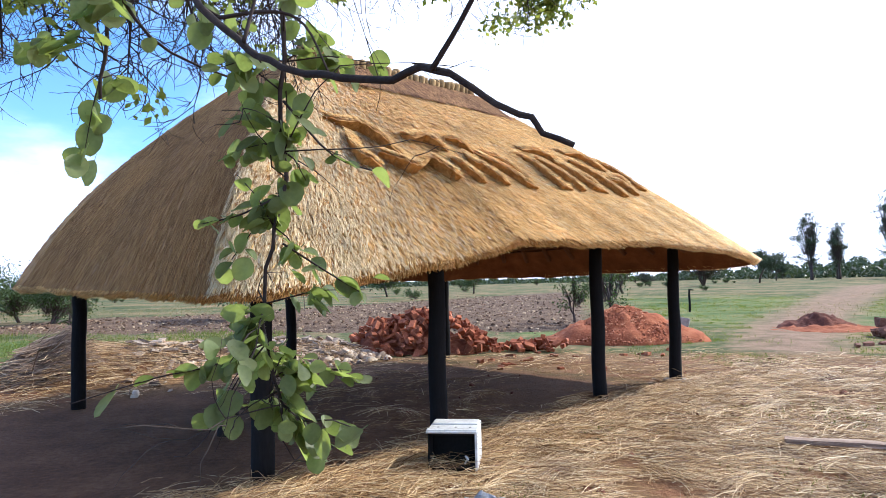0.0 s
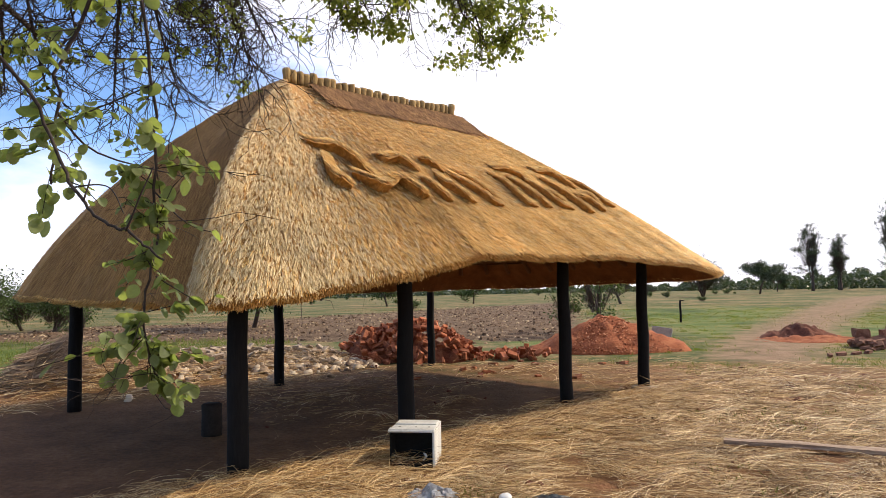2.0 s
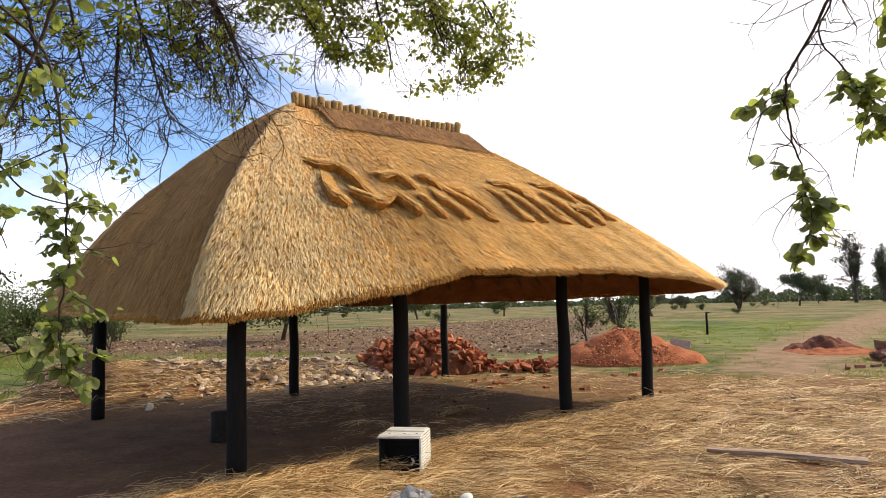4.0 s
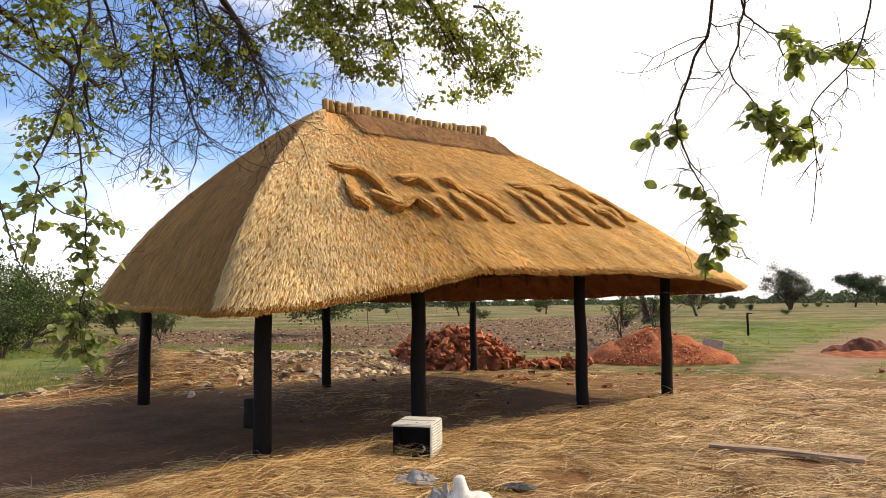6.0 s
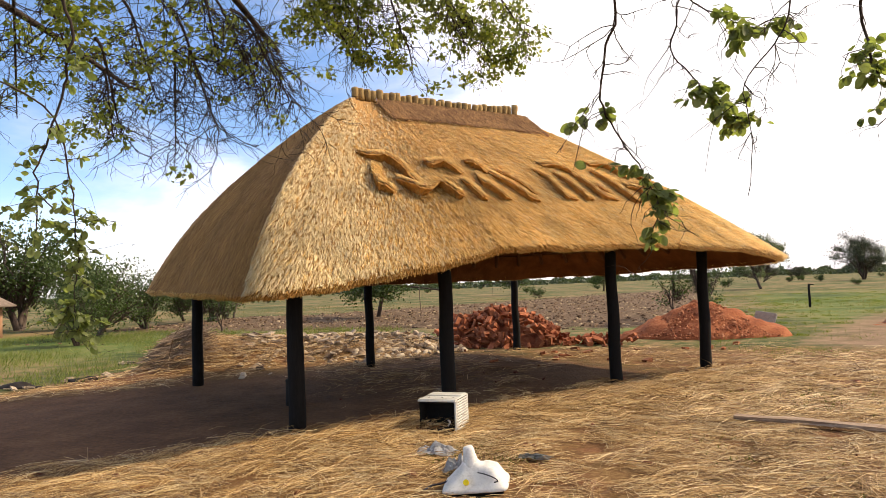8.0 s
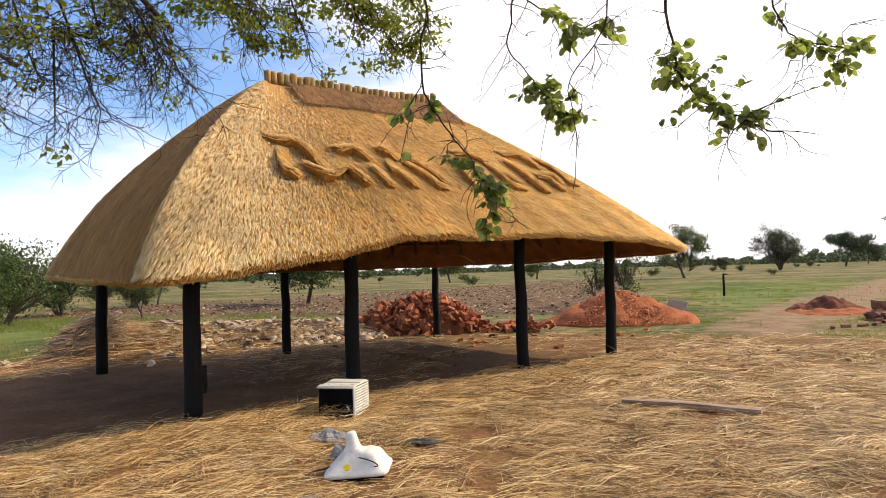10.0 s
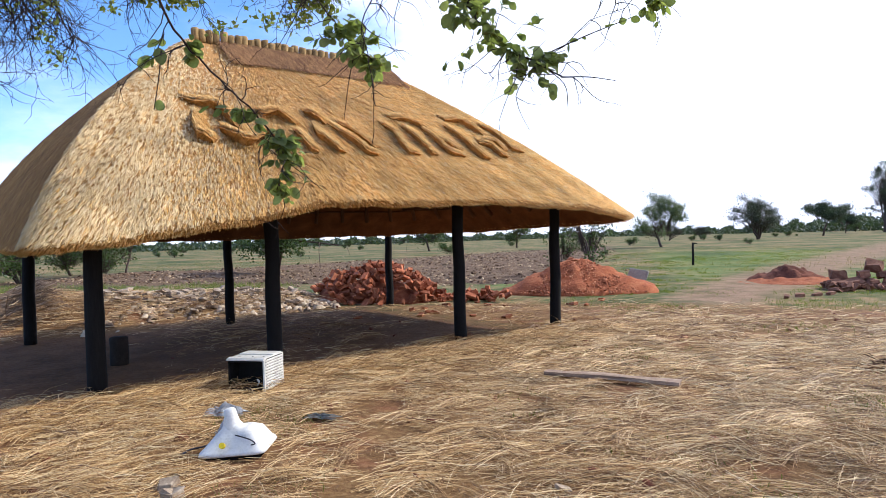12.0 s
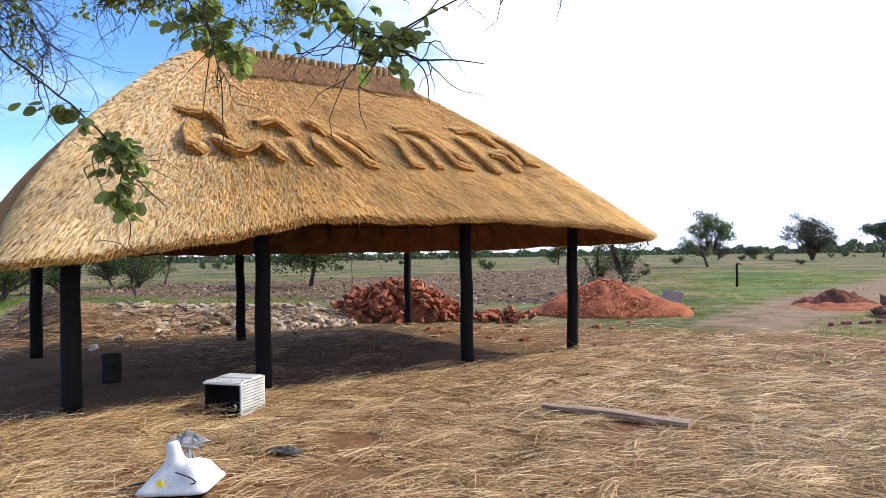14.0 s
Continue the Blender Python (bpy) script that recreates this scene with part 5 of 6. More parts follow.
    c = np.array(((-0.5, 1.0, 5.6), (0.5, -1.5, 5.6), (-2.4, 0.8, 5.4), (-2.6, 2.4, 5.6), (-0.6, -3.0, 5.2), (1.2, 0.2, 5.8), (5.6, 6.3, 6.3), (5.0, 5.9, 6.35), (4.4, 5.7, 6.3), (5.4, 5.4, 6.3), (4.6, 5.2, 6.3), (3.9, 5.1, 6.3), (6.2, 5.8, 6.3), (2.6, 1.6, 6.0)))
    at = c[nrng.randint(0, len(c), n)] + nrng.normal(size=(n, 3)) * np.array((0.5, 0.42, 0.18))
    me = leaf_cloud("crown", at, nrng.normal(size=(n, 3)), nrng.uniform(0.08, 0.15, n), nrng, 0.6)
    under(link_mesh("crown", me, M_SMALL_LEAF), shade_tree)["kind"] = "stuff"


build_canopy()


# ---- heaps and loose things ----
def heap_rise(f):
    """Height of a heap from its middle (0) to its foot (1): straight sides at the angle of loose soil, a blunt top."""
    return np.interp(f, (0.0, 0.1, 0.25, 0.6, 0.88, 1.0), (1.0, 0.97, 0.84, 0.42, 0.1, 0.0))


def heap(name, x, y, rx, ry, h, mat, seed, rough=0.06, turn=0.0, grit=0):
    """A heap of loose soil: a steep-sided mound with a lumpy skin."""
    bm = bmesh.new()
    rows = []
    rings, n = 16, 48
    for k in range(rings + 1):
        f = k / rings
        row = []
        for i in range(n):
            a = 2 * math.pi * i / n
            r = f * (1 + 0.1 * math.sin(2 * a + seed) + 0.06 * math.sin(5 * a + seed * 2))
            z = heap_rise(f) * h * (1 + 0.1 * f * math.sin(3 * a + seed)) + (0.08 * h if f < 0.9 else 0)
            p = Vector((r * rx * math.cos(a), r * ry * math.sin(a), z))
            q = p * 2.2 + Vector((seed, 0, 0))
            p.z += rough * noise.noise(q) + rough * 0.7 * noise.noise(q * 2.7) - (0.12 if k == rings else 0)
            row.append(bm.verts.new(p))
        rows.append(row)
    for r0, r1 in zip(rows, rows[1:]):
        for i in range(n):
            bm.faces.new((r0[i], r1[i], r1[(i + 1) % n], r0[(i + 1) % n]))
    bmesh.ops.remove_doubles(bm, verts=rows[0], dist=0.2 * rx / rings)
    me_ob = part(name, bm, mat, None)
    me_ob.matrix_world = pose(x, y, float(ground_z(x, y)) - 0.02, 0, 0, turn)
    return me_ob


def lump_meshes(name, count, size, mat, seed, rough=0.14):
    """A few broken pieces to share."""
    rng = random.Random(seed)
    out = []
    for _ in range(count):
        bm = bmesh.new()
        s = [a * rng.uniform(0.75, 1.2) for a in size]
        box(bm, s, bevel=min(s) * 0.1)
        for v in bm.verts:
            v.co += Vector([rng.uniform(-1, 1) * rough * min(s) for _ in range(3)])
        if rng.random() < 0.5:
            v0 = rng.choice(list(bm.verts))
            for v in bm.verts:
                if (v.co - v0.co).length < min(s) * 0.9:
                    v.co *= 0.72
        me = bpy.data.meshes.new(name)
        bm.to_mesh(me)
        bm.free()
        me.materials.append(mat)
        out.append(me)
    return out


def strew(owner, meshes, name, places, seed, tilt=35):
    rng = random.Random(seed)
    for x, y, z in places:
        ob = new(name, rng.choice(meshes))
        ob.matrix_world = pose(x, y, z, rng.gauss(0, tilt), rng.gauss(0, tilt), rng.uniform(0, 360)) @ Matrix.Scale(rng.uniform(0.75, 1.1), 4)
        under(ob, owner)


BRICKS = lump_meshes("brick", 8, (0.25, 0.13, 0.085), M_BRICK, 12)
OLD_BRICKS = lump_meshes("brick", 6, (0.24, 0.13, 0.08), M_OLDBRICK, 13)
RUBBLE = lump_meshes("stone", 9, (0.26, 0.15, 0.045), M_RUBBLE, 14, 0.3)


def flake_mesh(name, x, y, size, r, lift=0.0):
    """Many flat stones or clods of eight corners, lying on the ground."""
    n = len(x)
    s, a = size[:, None], r.uniform(0, 6.28, n)
    e1 = np.stack([np.cos(a), np.sin(a), r.normal(0, 0.25, n)], -1) * s
    e2 = np.stack([-np.sin(a), np.cos(a), r.normal(0, 0.25, n)], -1) * s * 0.6
    e3 = np.stack([r.normal(0, 0.2, n), r.normal(0, 0.2, n), np.full(n, 0.6)], -1) * s
    c = np.stack([x, y, ground_z(x, y) + lift], -1)
    v = np.stack([c - e1 - e2 - e3 * 0.4, c + e1 - e2 - e3 * 0.4, c + e1 + e2 - e3 * 0.4, c - e1 + e2 - e3 * 0.4, c - e1 * 0.6 - e2 * 0.6 + e3, c + e1 * 0.7 - e2 * 0.5 + e3 * 0.8, c + e1 * 0.6 + e2 * 0.6 + e3, c - e1 * 0.7 + e2 * 0.6 + e3 * 0.7], 1)
    f = np.array(((4, 5, 6, 7), (0, 1, 5, 4), (1, 2, 6, 5), (2, 3, 7, 6), (3, 0, 4, 7)))[None] + (np.arange(n) * 8)[:, None, None]
    return array_mesh(name, v.reshape(-1, 3), f.reshape(-1, 4))


def build_heaps():
    rng = random.Random(41)
    # the big heap of red bricks, steep at one end
    pile = thing("brick_pile", "heap of broken red clay bricks on straw", "brick pile", (-1.75, 15.7, 0))
    core = heap("core", 0, 0, 1.6, 0.95, 0.66, M_BRICK, 3.0, 0.05)
    core.matrix_world = Matrix()
    core.parent = pile
    core.location = (0, 0, -0.03)
    steep = heap("core", 0, 0, 0.8, 0.85, 0.66, M_BRICK, 5.0, 0.06)
    steep.matrix_world = Matrix()
    steep.parent, steep.location = pile, (-1.1, 0, -0.03)
    places = []
    for _ in range(290):
        a, f = rng.uniform(0, 6.283), rng.random() ** 0.55
        x, y = f * 1.85 * math.cos(a), f * 1.1 * math.sin(a)
        top = 0.98 * (1 - f ** 1.7) if x > -1.0 else 0.74 * (1 - max(0, f - 0.75) * 2)
        places.append((-1.75 + x, 15.7 + y, max(0.04, top * (rng.uniform(0.2, 1.0) if x < -1.1 else 1) + rng.uniform(-0.08, 0.05))))
    strew(pile, BRICKS, "brick", places, 5)
    low = thing("low_brick_pile", "low scatter of broken red bricks beside the big heap", "brick pile", (0.75, 15.9, 0))
    places = [(0.75 + rng.gauss(0, 0.42), 15.9 + rng.gauss(0, 0.25), rng.uniform(0.03, 0.22)) for _ in range(60)]
    strew(low, BRICKS, "brick", places, 6)
    for _ in range(26):
        x, y = rng.uniform(-3, 4), rng.uniform(11.5, 16)
        ob = tagged(new("loose_brick", rng.choice(BRICKS)), "broken red brick lying in the straw", "brick", "loose bricks")
        ob.matrix_world = pose(x, y, float(ground_z(x, y)) + 0.02, rng.gauss(0, 8), rng.gauss(0, 8), rng.uniform(0, 360)) @ Matrix.Scale(rng.uniform(0.5, 0.9), 4)
    # red earth heaps
    soil = tagged(heap("earth_mound", 3.15, 18.2, 2.05, 1.7, 0.85, M_REDSOIL, 1.3, 0.14), "heap of crumbly red soil with small stones", "soil heap")
    grit = lump_meshes("clod", 5, (0.085, 0.07, 0.055), M_SOILCLOD, 15, 0.3)
    places = []
    for _ in range(290):
        a, f = rng.uniform(0, 6.283), rng.random() ** 0.6
        places.append((3.15 + 2.0 * f * math.cos(a), 18.2 + 1.7 * f * math.sin(a), max(0.02, 0.85 * float(heap_rise(f)) * (1 + 0.1 * f * math.sin(3 * a + 1.3)) + 0.05)))
    for x, y, z in places:
        ob = new("clod", rng.choice(grit))
        ob.matrix_world = pose(x, y, z, rng.uniform(0, 360), rng.uniform(0, 90), rng.uniform(0, 360)) @ Matrix.Scale(rng.uniform(0.3, 0.8), 4)
        ob.location.z -= 0.02
        ob.parent = soil
        ob.matrix_parent_inverse = soil.matrix_world.inverted()
    few = np.random.RandomState(23)
    m = 3600
    a, f = few.uniform(0, 6.283, m), few.rand(m) ** 0.55
    x, y = 3.15 + 2.03 * f * np.cos(a), 18.2 + 1.68 * f * np.sin(a)
    over = 0.85 * heap_rise(f) * (1 + 0.1 * f * np.sin(3 * a + 1.3)) + 0.07
    ob = under(link_mesh("small_clod", flake_mesh("small_clod", x, y, 0.008 + 0.028 * few.rand(m) ** 2, few, over - 0.015), M_SOILCRUMB), soil)
    ob["kind"] = "stuff"
    tagged(heap("soil_mound", 9.35, 21.9, 1.15, 0.85, 0.46, M_DARKSOIL, 2.1, 0.16), "low mound of dark red soil on bare earth", "soil heap")
    tagged(heap("soil_spill", 9.45, 21.3, 2.0, 1.1, 0.13, M_REDSOIL, 4.4, 0.08), "spread of red soil round the dark mound", "soil heap")
    # a grey board leaning on the red heap
    bm = bmesh.new()
    box(bm, (0.56, 0.03, 0.5), bevel=0.006)
    board = thing("leaning_board", "grey sheet leaning on the red soil heap", "board", (4.8, 19.6, 0.27))
    sheet = part("sheet", bm, M_GREYSHEET, board, smooth=False)
    sheet.matrix_basis = pose(0, 0, 0, -32, 8, -25)
    bm = bmesh.new()
    tube(bm, [(-0.29, 0, 0.26), (0.28, 0, 0.26), (0.3, 0, 0.23), (0.3, 0, -0.24)], [0.016] * 4, 6)
    rim = part("rim", bm, M_CONCRETE, board)
    rim.matrix_basis = pose(0, 0, 0, -32, 8, -25)
    # brick stack and rubble at the track
    stack = thing("brick_stack", "low crumbling stack of old brown bricks with rubble", "brick stack", (10.6, 19.0, 0))
    places = []
    blocks = lump_meshes("block", 5, (0.52, 0.34, 0.27), M_OLDBRICK, 21, 0.16)
    for x, y, z in ((9.75, 18.8, 0.1), (10.2, 18.7, 0.1), (10.7, 18.85, 0.1), (11.2, 18.75, 0.1), (11.75, 18.8, 0.1), (12.3, 18.7, 0.1), (9.9, 18.95, 0.33), (10.5, 18.85, 0.34), (11.0, 18.9, 0.33), (11.6, 18.95, 0.34), (10.75, 18.95, 0.55), (12.9, 18.8, 0.1)):
        ob = new("block", rng.choice(blocks))
        ob.matrix_world = pose(x, y, z, rng.gauss(0, 16), rng.gauss(0, 16), rng.gauss(0, 40)) @ Matrix.Scale(rng.uniform(0.62, 0.95), 4)
        under(ob, stack)
    for lx in range(11):
        for ly in range(3):
            for lz in range(2):
                if rng.random() < 0.75 - 0.3 * lz:
                    places.append((9.6 + lx * 0.25 + rng.uniform(-0.03, 0.03), 18.25 + ly * 0.16 + rng.uniform(-0.03, 0.03), 0.05 + lz * 0.1 + rng.uniform(0, 0.02)))
    for x, y, z in places:
        ob = new("brick", rng.choice(OLD_BRICKS))
        ob.matrix_world = pose(x, y, z, rng.gauss(0, 6), rng.gauss(0, 6), rng.gauss(0, 14))
        under(ob, stack)
    places = [(rng.uniform(9.4, 12.5), rng.uniform(17.4, 18.8), rng.uniform(0.02, 0.14)) for _ in range(70)]
    strew(stack, OLD_BRICKS, "brick", places, 9)
    for k, (x, y) in enumerate(((8.35, 16.3), (8.75, 16.5), (9.1, 16.7), (8.0, 16.0))):
        ob = tagged(new("loose_brick", OLD_BRICKS[k % 6]), "old brown brick lying in grass", "brick", "loose bricks")
        ob.matrix_world = pose(x, y, float(ground_z(x, y)) + 0.04, 4, -5, 25 * k)
    # pale rubble along the straw bank
    rubble = thing("rubble_bank", "long bank of pale broken stone and brick rubble", "rubble", (-6.5, 12.4, 0.3))
    places = []
    for _ in range(300):
        f = rng.random() ** 0.85
        a, b = Vector((-6.9, 11.4, 0)), Vector((-3.9, 15.2, 0))
        down = abs(rng.gauss(0, 0.5))
        p = a + (b - a) * f + Vector((0.7 * down + rng.gauss(0, 0.25), -0.7 * down + rng.gauss(0, 0.25), 0))
        places.append((p.x, p.y, float(ground_z(p.x, p.y)) + rng.uniform(0.02, 0.2)))
    strew(rubble, RUBBLE, "stone", places, 10, 14)
    few = np.random.RandomState(16)
    m = 1500
    f, down = few.rand(m) ** 0.9, np.abs(few.normal(0, 0.7, m))
    x = -7.1 + 3.6 * f + 0.7 * down + few.normal(0, 0.3, m)
    y = 11.2 + 4.2 * f - 0.7 * down + few.normal(0, 0.3, m)
    ob = under(link_mesh("small_stone", flake_mesh("small_stone", x, y, 0.03 + 0.1 * few.rand(m) ** 2, few, 0.03), M_FLAKE), rubble)
    ob["kind"] = "stuff"
    # stray stones over the near side of the ploughed field
    rows_n = np.random.RandomState(6)
    n = 22000
    y = 16 + 54 * rows_n.rand(n) ** 1.5
    x = rows_n.uniform(-24, 5, n)
    keep = rows_n.rand(n) < 0.02 + 0.98 * plough_zone(x, y)
    x, y = x[keep], y[keep]
    n = len(x)
    me = flake_mesh("field_stones", x, y, 0.015 + 0.08 * rows_n.rand(n) ** 2.5, rows_n)
    tagged(link_mesh("field_stones", me, M_CLOD), "pale clods and stones over the ploughed field", "stones", kind="stuff")


M_SOILCRUMB = straw_material("soil_crumb", ((0.0, (0.22, 0.065, 0.028)), (0.6, (0.38, 0.125, 0.055)), (1.0, (0.56, 0.27, 0.15))), 0.95)
M_FLAKE = straw_material("rubble_flakes", ((0.0, (0.14, 0.09, 0.06)), (0.5, (0.32, 0.24, 0.17)), (1.0, (0.58, 0.5, 0.4))), 0.95)
M_CLOD = straw_material("clods", ((0.0, (0.05, 0.028, 0.017)), (0.6, (0.17, 0.105, 0.062)), (1.0, (0.44, 0.34, 0.22))), 0.95)
build_heaps()


def build_monitor_case():
    """The empty casing of an old monitor: open dark front, louvred sides."""
    w, d, h, t = 0.44, 0.44, 0.36, 0.012
    case = thing("monitor_casing", "empty white plastic monitor casing with louvred side and open dark front", "casing", (0.34, 5.89, 0.0))
    case.rotation_euler = (0, 0, radians(1))

    def panel(name, size, at, mat, rot=(0, 0, 0), label="", bevel=0.004):
        bm = bmesh.new()
        box(bm, size, bevel=bevel)
        ob = part(name, bm, mat, case, label, smooth=False)
        ob.matrix_basis = pose(*at, *rot)
        return ob

    panel("top_panel", (w, d, t), (0, 0, h), M_WHITE)
    panel("top_rim", (w * 0.94, 0.2, 0.014), (0, 0.1, h + 0.011), M_WHITE)
    panel("top_lip", (w + 0.01, 0.09, 0.018), (-0.006, -d / 2 + 0.03, h - 0.006), M_WHITE, (10, 0, 0))
    panel("front_rim", (w - 0.02, 0.014, 0.03), (0, -d / 2 + 0.02, h - 0.03), M_BLACK)
    panel("front_rim", (w - 0.02, 0.02, 0.03), (0, -d / 2 + 0.02, 0.02), M_BLACK)
    # black plate added for the shade behind the open front
    panel("shadow_plate", (w - 0.04, 0.008, h - 0.05), (0, -0.02, h / 2), M_BLACK)
    panel("bottom_panel", (w, d, t), (0, 0, 0.034), M_BLACK)
    panel("side_panel", (t, d, h - 0.02), (-w / 2 + 0.008, 0.004, h / 2 - 0.004), M_BLACK)
    panel("back_panel", (w - 0.03, t, h - 0.02), (0, d / 2 - 0.008, h / 2 - 0.004), M_BLACK)
    # black lining added to keep the inside dark
    panel("shade_lining", (0.005, d - 0.03, h - 0.03), (w / 2 - 0.018, 0.0, h / 2), M_BLACK)
    panel("corner_strip", (0.022, 0.026, h), (w / 2 - 0.01, -d / 2 + 0.014, h / 2), M_WHITE)
    panel("corner_strip", (0.022, 0.026, h), (w / 2 - 0.01, d / 2 - 0.014, h / 2), M_WHITE)
    for k in range(11):
        panel("louvre", (0.014, d - 0.05, 0.025), (w / 2 - 0.004, 0, 0.028 + k * 0.0305), M_WHITE, (0, 16, 0), bevel=0.003)
    # screw holes drawn as black discs, their dark put into the colour
    for x in (-0.14, 0.02, 0.15):
        bm = bmesh.new()
        tube(bm, [(x, -0.1, h + 0.004), (x, -0.1, h + 0.0075)], [0.012, 0.012], 10)
        part("screw_hole", bm, M_BLACK, case)
    bm = bmesh.new()
    tube(bm, bent(((0.1, -0.16, 0.03), (0.13, -0.17, 0.08), (0.11, -0.18, 0.1), (0.14, -0.19, 0.07))), [0.008] * 16, 6)
    part("loose_fitting", bm, M_WHITE, case).location = (0, 0.0, 0.03)


build_monitor_case()


def build_tube_glass():
    """An old picture tube lying on its face: wide skirt, sloping cone, neck."""
    glass = thing("picture_tube", "white discarded picture tube lying face down with neck and yellow sticker", "picture tube", (1.42, 3.76, 0.05))
    glass.rotation_euler = (radians(3), radians(-4), radians(12))
    glass.scale = (0.94, 0.94, 0.86)
    levels = ((0.0, 0.27, 0.2, 0.0), (0.01, 0.278, 0.208, 0.0), (0.035, 0.27, 0.202, 0.0), (0.042, 0.258, 0.19, 0.0), (0.1, 0.2, 0.148, -0.004), (0.15, 0.142, 0.108, -0.015), (0.158, 0.128, 0.1, -0.018), (0.2, 0.085, 0.072, -0.025), (0.23, 0.066, 0.06, -0.028))
    bm = bmesh.new()
    rows = []
    n = 40
    for z, a, b, dx in levels:
        p = 2.4 + 5.0 * max(0, 1 - z / 0.22)
        row = []
        for i in range(n):
            t = 2 * math.pi * i / n
            c, s = math.cos(t), math.sin(t)
            x = a * math.copysign(abs(c) ** (2 / p), c)
            y = b * math.copysign(abs(s) ** (2 / p), s)
            bulge = 0.06 * math.exp(-((x - 0.18) / 0.1) ** 2) * (1 if 0.05 < z < 0.18 else 0)
            row.append(bm.verts.new((x + dx, y, z + bulge)))
        rows.append(row)
    for r0, r1 in zip(rows, rows[1:]):
        for i in range(n):
            bm.faces.new((r0[i], r0[(i + 1) % n], r1[(i + 1) % n], r1[i]))
    bm.faces.new(rows[0][::-1]), bm.faces.new(rows[-1])
    part("cone", bm, M_BAG, glass)
    bm = bmesh.new()
    box(bm, (0.47, 0.33, 0.05), pose(0, 0, -0.026), 0.02)
    part("face", bm, M_BLACK, glass, "dark glass face")
    bm = bmesh.new()
    tube(bm, [(-0.026, 0, 0.13), (-0.03, 0, 0.21), (-0.033, 0.002, 0.28), (-0.038, 0.004, 0.35), (-0.04, 0.004, 0.362)], [0.1, 0.072, 0.055, 0.045, 0.034], 16)
    part("neck", bm, M_BAG, glass)
    bm = bmesh.new()
    vs = [bm.verts.new((-0.06 + 0.024 * math.cos(a), -0.172 + 0.012 * math.sin(a), 0.09 + 0.022 * math.sin(a))) for a in [k * 0.5236 for k in range(12)]]
    f = bm.faces.new(vs)
    made = bmesh.ops.extrude_face_region(bm, geom=[f])["geom"]
    bmesh.ops.translate(bm, vec=(0, -0.02, 0.014), verts=[v for v in made if isinstance(v, bmesh.types.BMVert)])
    part("sticker", bm, M_YELLOW, glass, "yellow sticker", smooth=False)
    for line in (((0.04, -0.14, 0.165), (0.1, -0.165, 0.155), (0.17, -0.165, 0.12), (0.2, -0.175, 0.09), (0.17, -0.185, 0.085)),):
        bm = bmesh.new()
        tube(bm, bent(line), [0.0055] * (5 * (len(line) - 1) + 1), 5)
        part("wire", bm, M_INK, glass, "black wire")
    bm = bmesh.new()
    tube(bm, bent(((-0.2, 0.02, 0.06), (-0.3, 0.0, 0.035), (-0.38, -0.02, 0.03), (-0.44, -0.1, 0.02))), [0.009] * 16, 6)
    part("cable", bm, M_INK, glass, "black cable")


build_tube_glass()


def crumple(name, x, y, rx, ry, h, mat, seed, label, category):
    """A crushed scrap of film: a folded, uneven sheet."""
    bm = bmesh.new()
    n = 14
    grid = []
    for j in range(n):
        row = []
        for i in range(n):
            a, b = i / (n - 1) * 2 - 1, j / (n - 1) * 2 - 1
            q = Vector((a * 2.6 + seed, b * 2.6, seed))
            z = h * max(0, 1 - (a * a + b * b) * 0.7) * (0.7 + 0.9 * noise.noise(q)) + 0.4 * h * abs(noise.noise(q * 2.4))
            row.append(bm.verts.new((a * rx + 0.2 * rx * noise.noise(q + Vector((5, 0, 0))), b * ry + 0.2 * ry * noise.noise(q + Vector((0, 7, 0))), max(z, 0) + 0.01)))
        grid.append(row)
    for r0, r1 in zip(grid, grid[1:]):
        for i in range(n - 1):
            bm.faces.new((r0[i], r0[i + 1], r1[i + 1], r1[i]))
    bmesh.ops.solidify(bm, geom=list(bm.faces), thickness=0.003)
    ob = part(name, bm, mat, None, smooth=False)
    ob.location = (x, y, float(ground_z(x, y)) + 0.015)
    return tagged(ob, label, category)


M_ROOT = surface("dry_root", (0.05, 0.028, 0.016), (0.12, 0.07, 0.038), (0.24, 0.15, 0.08), 9, 60, 0.95, 0.4, 0.005)


